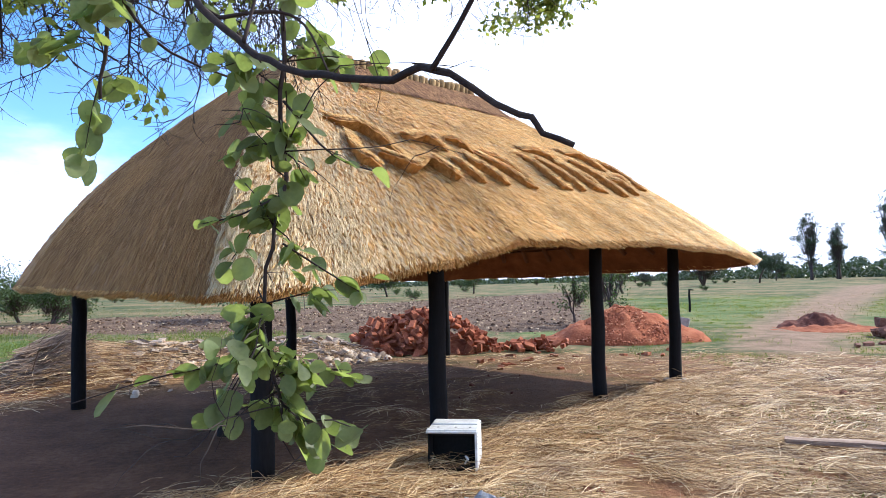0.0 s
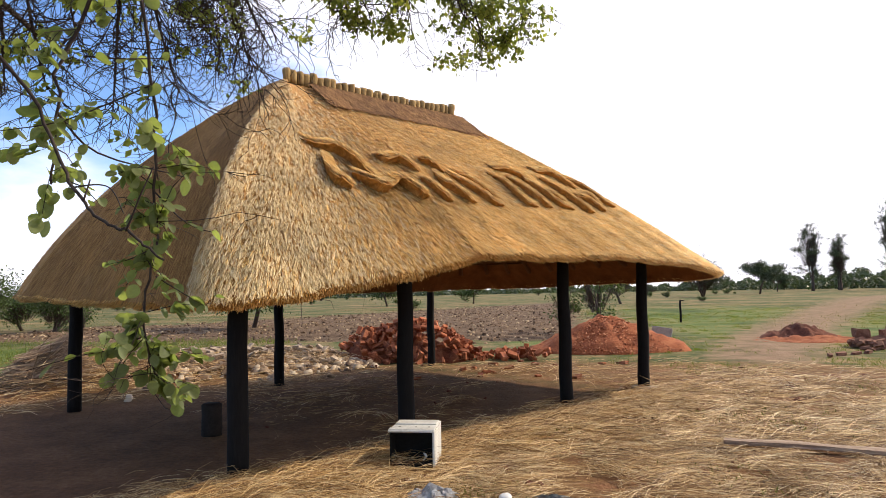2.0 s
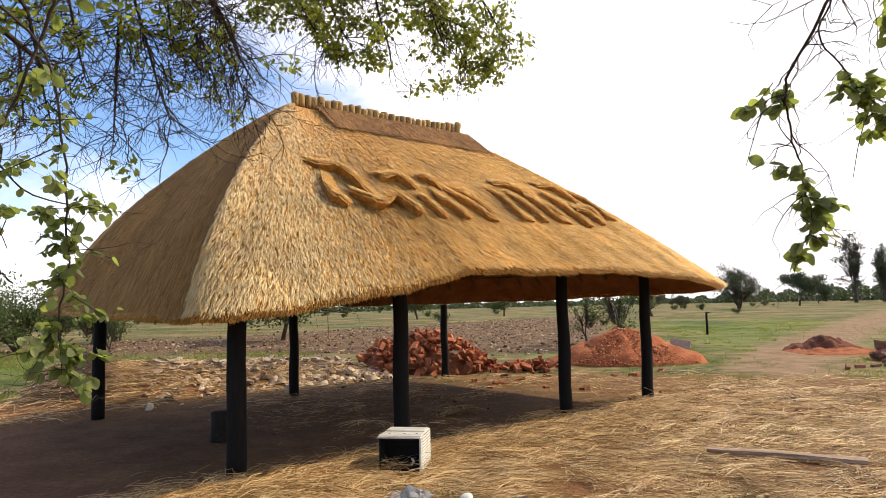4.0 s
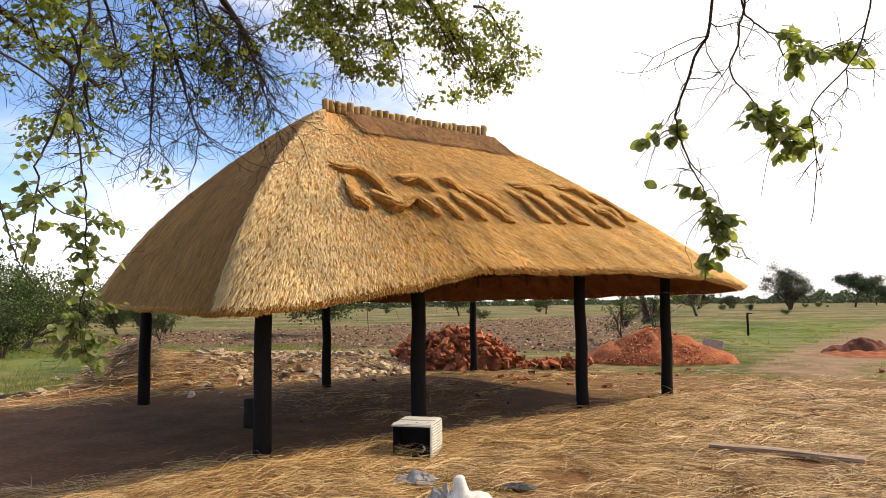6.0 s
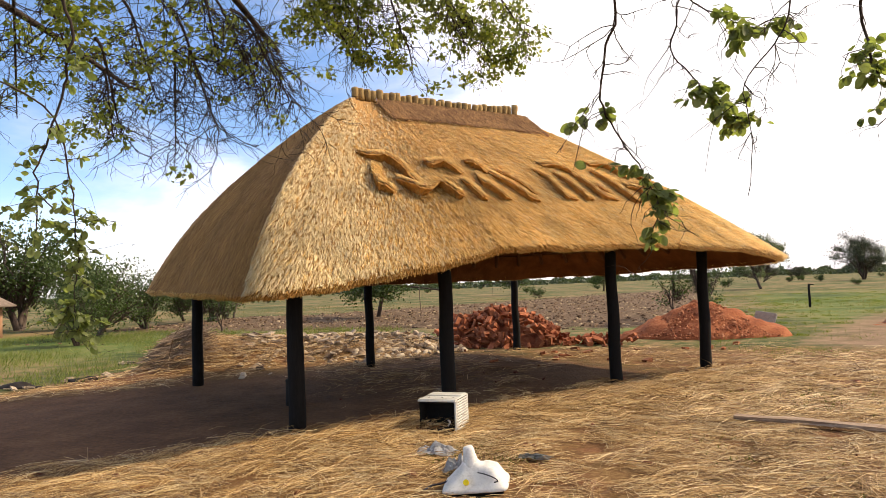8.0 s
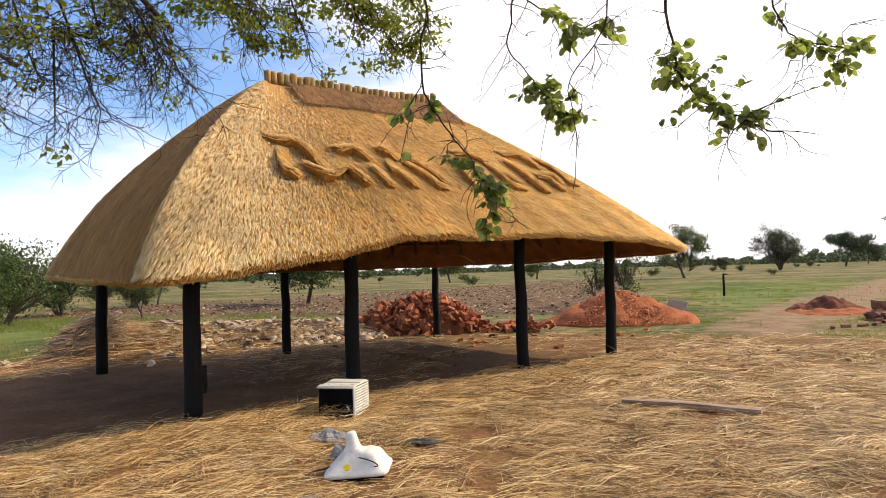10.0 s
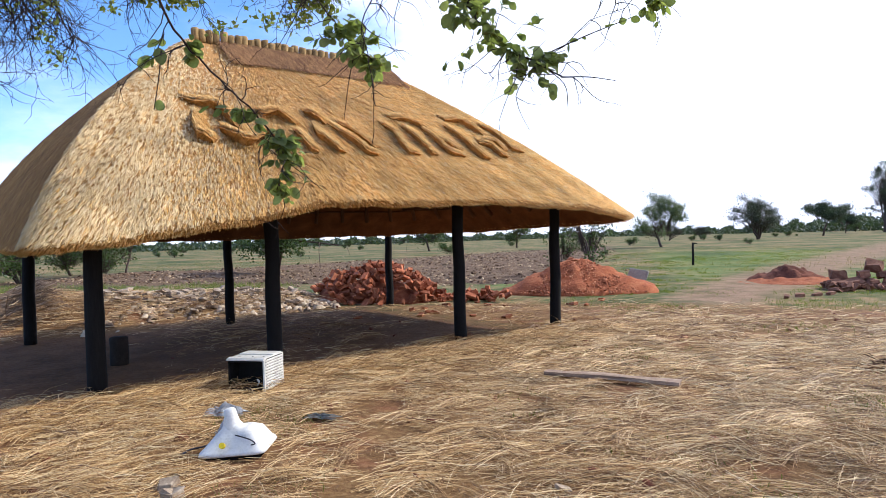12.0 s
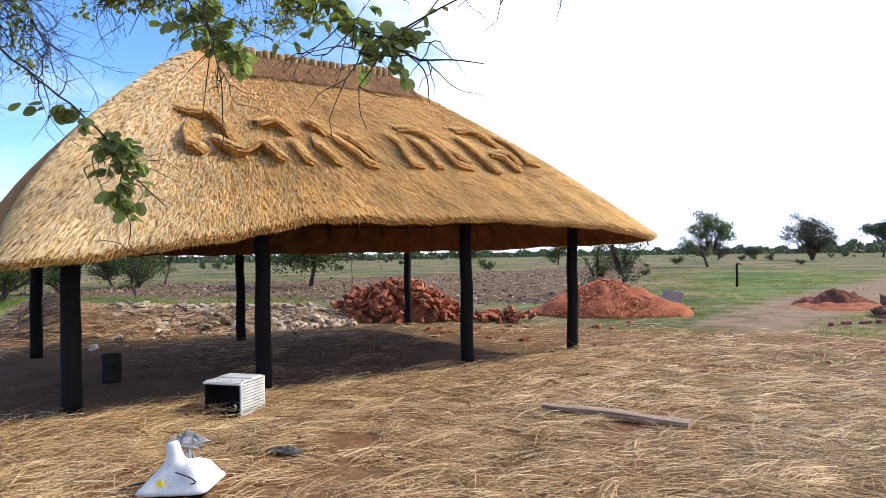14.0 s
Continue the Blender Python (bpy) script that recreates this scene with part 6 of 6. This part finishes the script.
def build_litter():
    crumple("plastic_film", 0.72, 4.69, 0.19, 0.13, 0.09, M_FOIL, 2.0, "crumpled clear plastic film on the straw", "litter")
    crumple("plastic_film", 1.12, 4.16, 0.13, 0.08, 0.12, M_FOIL, 6.0, "crumpled clear plastic film behind the picture tube", "litter")
    crumple("blue_wrapper", 1.66, 4.74, 0.16, 0.06, 0.04, M_BLUE, 4.0, "torn blue and grey wrapper in the straw", "litter")
    # the plank
    bm = bmesh.new()
    length = 1.46
    rows = []
    for k in range(13):
        f = k / 12
        bow = 0.035 * math.sin(f * 3.14) - 0.012 * math.sin(f * 9)
        x = (f - 0.5) * length
        rows.append([bm.verts.new((x, a + bow, b)) for a, b in ((-0.06, 0.0), (0.06, 0.0), (0.06, 0.045 - 0.006 * math.sin(k)), (-0.058, 0.04))])
    for r0, r1 in zip(rows, rows[1:]):
        for i in range(4):
            bm.faces.new((r0[i], r0[(i + 1) % 4], r1[(i + 1) % 4], r1[i]))
    bm.faces.new(rows[0]), bm.faces.new(rows[-1][::-1])
    bmesh.ops.recalc_face_normals(bm, faces=bm.faces)
    plank = tagged(part("plank", bm, M_PLANK, None, smooth=False), "weathered grey timber plank lying on the straw", "plank")
    plank.matrix_world = pose(4.15, 6.6, 0.04, 0, 0, -16)
    # dug spoil with pale stones on the grass
    rng = random.Random(33)
    for x, y, s, turn in ((-8.35, 8.7, 0.5, 20), (-9.1, 7.75, 0.55, 5), (-10.0, 11.3, 0.3, 60)):
        spoil = thing("spoil_heap", "low dark ridge of dug soil with pale stones in grass", "soil heap", (x, y, float(ground_z(x, y))), "dug spoil")
        earth = heap("earth", 0, 0, s, s * 0.45, s * 0.15, M_STUMP, 2.7 * x, 0.05, turn)
        earth.parent, earth.location = spoil, (0, 0, 0)
        for _ in range(9):
            ob = new("stone", rng.choice(RUBBLE))
            a = rng.uniform(0, 6.28)
            px, py = s * 1.1 * math.cos(a), s * 0.6 * math.sin(a)
            ob.matrix_basis = pose(px, py, float(ground_z(x + px, y + py) - ground_z(x, y)) + 0.03, rng.gauss(0, 14), rng.gauss(0, 14), rng.uniform(0, 360)) @ Matrix.Scale(rng.uniform(0.3, 0.75), 4)
            ob.parent = spoil
    # half bricks near the walk
    for k, (x, y, a) in enumerate(((1.37, 2.99, 20), (1.5, 2.86, 75))):
        ob = tagged(new("half_brick", BRICKS_NEAR[k]), "pale chipped half brick lying in the straw", "brick")
        ob.matrix_world = pose(x, y, float(ground_z(x, y)) + 0.045, 4, -6, a)
    ob = tagged(new("stone", RUBBLE[2]), "small pale stone in the straw", "stone")
    ob.matrix_world = pose(3.89, 3.5, float(ground_z(3.89, 3.5)) + 0.03, 10, 20, 30) @ Matrix.Scale(0.42, 4)
    # a dark block in the shade
    bm = bmesh.new()
    tube(bm, [(0, 0, -0.03), (0.005, 0, 0.1), (0, 0.006, 0.25), (0, 0, 0.37), (0, 0, 0.385)], [0.12, 0.125, 0.12, 0.122, 0.1], 14)
    stump = tagged(part("stump", bm, M_STUMP, None), "dark squat wooden stump in the shade of the roof", "stump")
    stump.location = (-2.45, 7.05, float(ground_z(-2.45, 7.05)))
    # the lone post by the track
    bm = bmesh.new()
    tube(bm, [(0, 0, -0.1), (0.01, 0, 0.4), (0, 0.01, 0.8), (0.01, 0, 1.05)], [0.055, 0.052, 0.05, 0.045], 8)
    lone = thing("lone_post", "short dark wooden post standing in the grass", "post", (7.7, 32.3, float(ground_z(7.7, 32.3))))
    part("upright", bm, M_POST, lone)
    bm = bmesh.new()
    tube(bm, [(-0.02, 0, 1.0), (0.1, 0.01, 1.02), (0.2, 0.0, 1.0)], [0.03, 0.028, 0.02], 6)
    part("stub", bm, M_POST, lone)
    # clumps of dug roots
    rng = random.Random(91)
    for x, y, s in ((5.48, 10.9, 0.3), (7.3, 7.85, 0.42), (6.7, 7.2, 0.2), (6.9, 11.4, 0.13), (2.9, 8.3, 0.1), (3.35, 5.15, 0.09)):
        clump = thing("root_clump", "clump of dug dark grass roots on the straw", "root clump", (x, y, float(ground_z(x, y)) + 0.005), "root clumps")
        sod = heap("sod", 0, 0, s * 0.7, s * 0.42, s * 0.2, M_DARKSOIL, 3.1 * x, 0.1 * s)
        sod.parent, sod.location = clump, (0, 0, 0)
        bm = bmesh.new()
        for _ in range(70):
            a = rng.uniform(0, 6.28)
            c = [Vector((rng.gauss(0, 0.3) * s, rng.gauss(0, 0.22) * s, 0.1 * s))]
            d = Vector((math.cos(a), math.sin(a), rng.uniform(0.1, 0.9))).normalized()
            for _ in range(4):
                d = (d + Vector((rng.gauss(0, 0.4), rng.gauss(0, 0.4), -0.3))).normalized()
                c.append(c[-1] + d * s * 0.13)
            c = [Vector((p.x, p.y, max(p.z, 0.01))) for p in c]
            tube(bm, c, [0.016 * s, 0.022 * s, 0.02 * s, 0.016 * s, 0.008 * s], 4)
        part("root", bm, M_ROOT, clump)
    # the hut among the bushes
    hut = thing("hut", "small mud hut with a low conical roof among bushes", "hut", (-27.5, 18.4, 0))
    bm = bmesh.new()
    tube(bm, [(0, 0, -0.1), (0, 0, 1.5), (0, 0, 1.55)], [1.9, 1.9, 1.85], 24)
    part("wall", bm, M_HUTWALL, hut)
    bm = bmesh.new()
    tube(bm, [(0, 0, 1.35), (0, 0, 1.42), (0, 0, 2.6), (0, 0, 2.9)], [2.4, 2.45, 0.5, 0.08], 28)
    part("roof", bm, M_HUTROOF, hut)


M_HUTROOF = surface("old_thatch", (0.12, 0.092, 0.08), (0.2, 0.155, 0.132), (0.29, 0.235, 0.2), 3, 40, 0.95, 0.7, 0.02)
BRICKS_NEAR = lump_meshes("half_brick", 2, (0.13, 0.11, 0.085), M_RUBBLE, 18)
build_litter()


# ---- straw and grass ----
def build_straw():
    def lay(name, n, xr, yr, long, wide, label, keep_by, seed, lift=(0.0, 0.05), rings=3, mat=None, main=15.0, spread=60.0):
        r = np.random.RandomState(seed)
        x, y = r.uniform(*xr, n), r.uniform(*yr, n)
        k = r.rand(n) < keep_by(x, y)
        k &= ~((np.abs(x - 0.33) < 0.3) & (np.abs(y - 5.88) < 0.32)) & (np.hypot((x - 1.42) / 0.36, (y - 3.76) / 0.3) > 1) & (np.hypot((x - 4.16) / 0.8, (y - 6.58 + 0.28 * (x - 4.15)) / 0.13) > 1) & ~((np.abs(x - 0.34) < 0.3) & (np.abs(y - 5.55) < 0.22) & (r.rand(n) < 0.85))
        x, y = x[k], y[k]
        m = len(x)
        a = np.radians(main + 60 * wave(x, y, 0.8, 21) * 1.6 + r.normal(0, spread, m))
        pitch = r.normal(0.02, 0.07, m)
        way = np.stack([np.cos(a), np.sin(a), pitch], -1)
        lens = r.uniform(*long, m)
        z = ground_z(x, y) + r.uniform(*lift, m)
        base = np.stack([x, y, z], -1) - way * (lens * 0.5)[:, None]
        base[:, 2] = np.maximum(base[:, 2], ground_z(base[:, 0], base[:, 1]) - 0.01)
        me = strand_mesh(name, base, way, lens, r.uniform(*wide, m), (0, 0, 1), 0.05, rings)
        return tagged(link_mesh(name, me, mat or M_STRAW), label, "straw", kind="stuff")

    def hall_uv(x, y):
        return (x + 1.25) * 0.622 + (y - 5.3) * 0.783, -(x + 1.25) * 0.783 + (y - 5.3) * 0.622

    def open_ground(x, y):
        u, v = hall_uv(x, y)
        # straw is left out over the hall floor and the shaded strip beside it
        inside = smooth_step(-0.7, 0.4, v) * smooth_step(6.0, 5.2, v) * smooth_step(-8.0, -5.0, u) * smooth_step(8.0, 6.6, u)
        patchy = 0.6 + 1.15 * wave(x, y, 0.7, 61) + 0.9 * wave(x, y, 0.2, 62)
        thin = 0.07 * smooth_step(0.8, 2.6, u)
        return np.clip(patchy * (1 - inside * (1 - thin)), 0.0, 1)

    def fade(x, y):
        return open_ground(x, y) * smooth_step(16.5, 10.5, y + 0.25 * np.maximum(x - 4, 0)) * smooth_step(-8.6, -7.0, x)

    lay("near_straw", 92000, (-3.2, 7.6), (2.1, 7.4), (0.1, 0.4), (0.0018, 0.0044), "loose golden straw strewn over the soil", fade, 1, rings=2)
    lay("pale_stalks", 13000, (-3.4, 8.0), (2.1, 9.5), (0.12, 0.42), (0.0026, 0.005), "long pale stalks lying over the straw", fade, 12, (0.012, 0.05), 3, M_PALESTRAW, 15, 75)
    lay("far_straw", 22000, (-6, 9), (-5, 2.2), (0.15, 0.5), (0.004, 0.008), "thin straw trodden into the soil under the tree", lambda x, y: 0.5 * fade(x, y) * smooth_step(-5, -2, y), 14, (0.0, 0.03), 2)
    lay("straw_litter", 52000, (-9.5, 11.5), (6.4, 16.5), (0.2, 0.6), (0.004, 0.0095), "loose golden straw strewn round the pavilion", fade, 2)
    lay("straw_chaff", 70000, (-4, 9), (2.0, 11.5), (0.05, 0.16), (0.003, 0.007), "short broken chaff and dry stalks", lambda x, y: np.clip(fade(x, y) * 1.2 + 0.12 * (fade(x, y) > 0.02), 0, 1), 3, (0.0, 0.02), 2, M_CHAFF, 0, 90)

    def on_bank(x, y):
        d, t = near_line(x, y, BANK)
        nearer = (x + 1.25) * -0.783 + (y - 5.3) * 0.622
        return smooth_step(1.5, 0.6, d) * smooth_step(0.0, 0.7, d + 2.0 * (nearer < 8.4)) * (1 - 0.3 * t) * smooth_step(-8.0, -7.2, x)

    lay("bank_straw", 26000, (-11, -2.5), (8.0, 15.5), (0.3, 0.8), (0.005, 0.01), "heaped straw along the bank", on_bank, 4, (0.0, 0.16), 3, None, -40, 38)
    # brushwood: dry sticks thrown together against the bank
    r = np.random.RandomState(8)
    n = 1500
    x, y = -6.85 + r.normal(0, 0.22, n), 9.6 + r.normal(0, 0.2, n)
    rise = np.exp(-((x + 6.95) / 0.55) ** 2 - ((y - 9.75) / 0.42) ** 2)
    base = np.stack([x, y, ground_z(x, y) + 0.3 * rise * r.rand(n)], -1)
    way = np.stack([0.78 + r.normal(0, 0.22, n), 0.42 + r.normal(0, 0.28, n), 0.3 * rise + r.normal(0.06, 0.16, n)], -1)
    lens = r.uniform(0.3, 0.8, n)
    base -= unit(way) * (lens * 0.5)[:, None]
    base[:, 2] = np.maximum(base[:, 2], ground_z(base[:, 0], base[:, 1]) - 0.01)
    me = strand_mesh("brushwood", base, way, lens, r.uniform(0.008, 0.022, n), (0, 0, 1), 0.04, 3)
    tagged(link_mesh("brushwood", me, M_STICKS), "pile of dry grey-brown sticks against the straw bank", "brushwood", kind="stuff")
    # locks of long straw, lying as they fell from the sheaves
    r = np.random.RandomState(17)
    cx, cy = r.uniform(-3.6, 8.2, 1900), 2.2 + 9.5 * r.rand(1900) ** 1.2
    keep = r.rand(1900) < fade(cx, cy)
    cx, cy = cx[keep], cy[keep]
    each = 16
    m = len(cx) * each
    turn = np.repeat(np.radians(25 + 60 * wave(cx, cy, 0.8, 21) + r.normal(0, 60, len(cx))), each) + r.normal(0, 0.2, m)
    x = np.repeat(cx, each) + r.normal(0, 0.045, m)
    y = np.repeat(cy, each) + r.normal(0, 0.045, m)
    clear = ~((np.abs(x - 0.34) < 0.34) & (np.abs(y - 5.88) < 0.36)) & (np.hypot((x - 1.42) / 0.45, (y - 3.76) / 0.4) > 1) & (np.hypot((x - 4.16) / 0.95, (y - 6.58 + 0.28 * (x - 4.15)) / 0.22) > 1)
    x, y, turn = x[clear], y[clear], turn[clear]
    m = len(x)
    way = np.stack([np.cos(turn), np.sin(turn), r.normal(0.03, 0.07, m)], -1)
    lens = r.uniform(0.22, 0.62, m)
    base = np.stack([x, y, ground_z(x, y) + r.uniform(0.008, 0.06, m)], -1) - way * (lens * 0.5)[:, None]
    base[:, 2] = np.maximum(base[:, 2], ground_z(base[:, 0], base[:, 1]))
    me = strand_mesh("straw_locks", base, way, lens, r.uniform(0.0028, 0.0055, m), (0, 0, 1), 0.06, 4)
    tagged(link_mesh("straw_locks", me, M_STRAW), "locks of long golden straw lying together", "straw", kind="stuff")
    # straw combed into a lip along the bare, darkened floor
    r = np.random.RandomState(9)
    n = 6000
    u, v = r.uniform(-1.6, 7.4, n), r.normal(-0.62, 0.24, n)
    p = hall_array(u, v, np.zeros(n))
    p[:, 2] = ground_z(p[:, 0], p[:, 1]) + np.abs(r.normal(0, 0.045, n))
    a = np.radians(40 + r.normal(0, 55, n))
    way = np.stack([np.cos(a), np.sin(a), r.normal(0.04, 0.1, n)], -1)
    me = strand_mesh("straw_lip", p, way, r.uniform(0.15, 0.5, n), r.uniform(0.003, 0.006, n), (0, 0, 1), 0.09, 3)
    tagged(link_mesh("straw_lip", me, M_STRAW), "straw raked up along the pavilion floor", "straw", kind="stuff")

    # crumbs of dark soil and bark among the straw
    r = np.random.RandomState(13)
    x, y = r.uniform(-3, 9.5, 1500), r.uniform(2.4, 15, 1500)
    keep = r.rand(1500) < fade(x, y)
    me = flake_mesh("soil_crumbs", x[keep], y[keep], 0.012 + 0.05 * r.rand(int(keep.sum())) ** 3, r, 0.015)
    tagged(link_mesh("soil_crumbs", me, M_DARKSOIL), "crumbs of dark soil and bark in the straw", "soil", kind="stuff")
    # grass: short green and dry blades
    def grass(name, n, xr, yr, long, wide, keep_by, seed, label, mat):
        r = np.random.RandomState(seed)
        x, y = r.uniform(*xr, n), r.uniform(*yr, n)
        k = r.rand(n) < keep_by(x, y)
        x, y = x[k], y[k]
        m = len(x)
        base = np.stack([x, y, ground_z(x, y) - 0.01], -1)
        way = np.stack([r.normal(0, 0.45, m), r.normal(0, 0.45, m), np.ones(m)], -1)
        me = strand_mesh(name, base, way, r.uniform(*long, m), r.uniform(*wide, m), (0.3, 1, 0.2), 0.1, 2)
        tagged(link_mesh(name, me, mat), label, "grass", kind="stuff")

    def green_ground(x, y):
        s, g, p, t = zones(x, y)
        patch = np.clip(0.45 + 0.8 * wave(x, y, 1.4, 71), 0, 1)
        return np.clip((0.16 + 0.9 * g) * (1 - 0.8 * p) * (1 - 0.85 * t) * (1 - 0.8 * s), 0, 1) * patch

    grass("green_grass", 42000, (-22, 13), (12, 19.5), (0.015, 0.04), (0.005, 0.011), green_ground, 5, "short green grass with dry stems", M_GRASS)
    grass("meadow_grass", 24000, (-24, -7.2), (7.8, 23), (0.05, 0.2), (0.008, 0.018), lambda x, y: np.clip(0.5 + 1.5 * wave(x, y, 1.1, 75), 0, 1) * (1 - plough_zone(x, y)) * (1 - zones(x, y)[0]), 16, "uneven green grass and weeds before the bushes", M_GRASS)
    grass("dry_grass", 26000, (-40, 30), (26, 60), (0.04, 0.12), (0.01, 0.022), lambda x, y: np.clip(0.9 - plough_zone(x, y) - 0.8 * zones(x, y)[3], 0, 1) * np.clip(0.4 + wave(x, y, 4, 72), 0, 1), 6, "tall dry savanna grass", M_DRYGRASS)
    # tussocks of grass over the field
    r = np.random.RandomState(15)
    cx, cy = r.uniform(4, 24, 900), 17 + 34 * r.rand(900) ** 1.4
    keep = (wave(cx, cy, 3.0, 76) + 0.25 > 0) & (zones(cx, cy)[3] < 0.4)
    cx, cy = cx[keep], cy[keep]
    k = r.randint(0, len(cx), 20000)
    wide = r.uniform(0.06, 0.3, len(cx))[k]
    x, y = cx[k] + r.normal(0, 1, 20000) * wide, cy[k] + r.normal(0, 1, 20000) * wide
    base = np.stack([x, y, ground_z(x, y) - 0.01], -1)
    way = np.stack([r.normal(0, 0.6, 20000), r.normal(0, 0.6, 20000), np.ones(20000)], -1)
    me = strand_mesh("tussocks", base, way, r.uniform(0.02, 0.075, 20000), r.uniform(0.008, 0.018, 20000), (0.3, 1, 0.2), 0.1, 2)
    tagged(link_mesh("tussocks", me, M_GRASS), "low green tussocks scattered over the field", "grass", kind="stuff")
    grass("weeds", 16000, (3, 12), (5, 18), (0.03, 0.09), (0.004, 0.01), lambda x, y: np.clip(wave(x, y, 0.8, 73) * 2.2 - 0.1 + 1.5 * np.exp(-((x - 8.1) / 0.9) ** 2 - ((y - 15.5) / 0.5) ** 2), 0, 1), 7, "small green weeds through the straw", M_GRASS)
    grass("low_weeds", 42000, (0.5, 8), (2.2, 7.5), (0.02, 0.075), (0.003, 0.009), lambda x, y: np.clip(wave(x, y, 0.5, 74) * 2.0 - 0.25, 0, 1), 10, "low green weeds in the straw", M_GRASS)


M_PALESTRAW = straw_material("pale_straw", ((0.0, (0.5, 0.33, 0.15)), (0.5, (0.72, 0.53, 0.28)), (1.0, (0.88, 0.76, 0.52))), 0.5)
M_STICKS = straw_material("dry_sticks", ((0.0, (0.08, 0.05, 0.033)), (0.5, (0.22, 0.145, 0.092)), (1.0, (0.46, 0.35, 0.25))), 0.85)
M_CHAFF = straw_material("chaff", ((0.0, (0.11, 0.055, 0.025)), (0.4, (0.27, 0.155, 0.065)), (1.0, (0.52, 0.36, 0.175))), 0.7)
M_DRYGRASS = leaf_material("dry_grass", (0.1, 0.11, 0.038), (0.2, 0.17, 0.07), (0.33, 0.25, 0.12), 0.45)
build_straw()
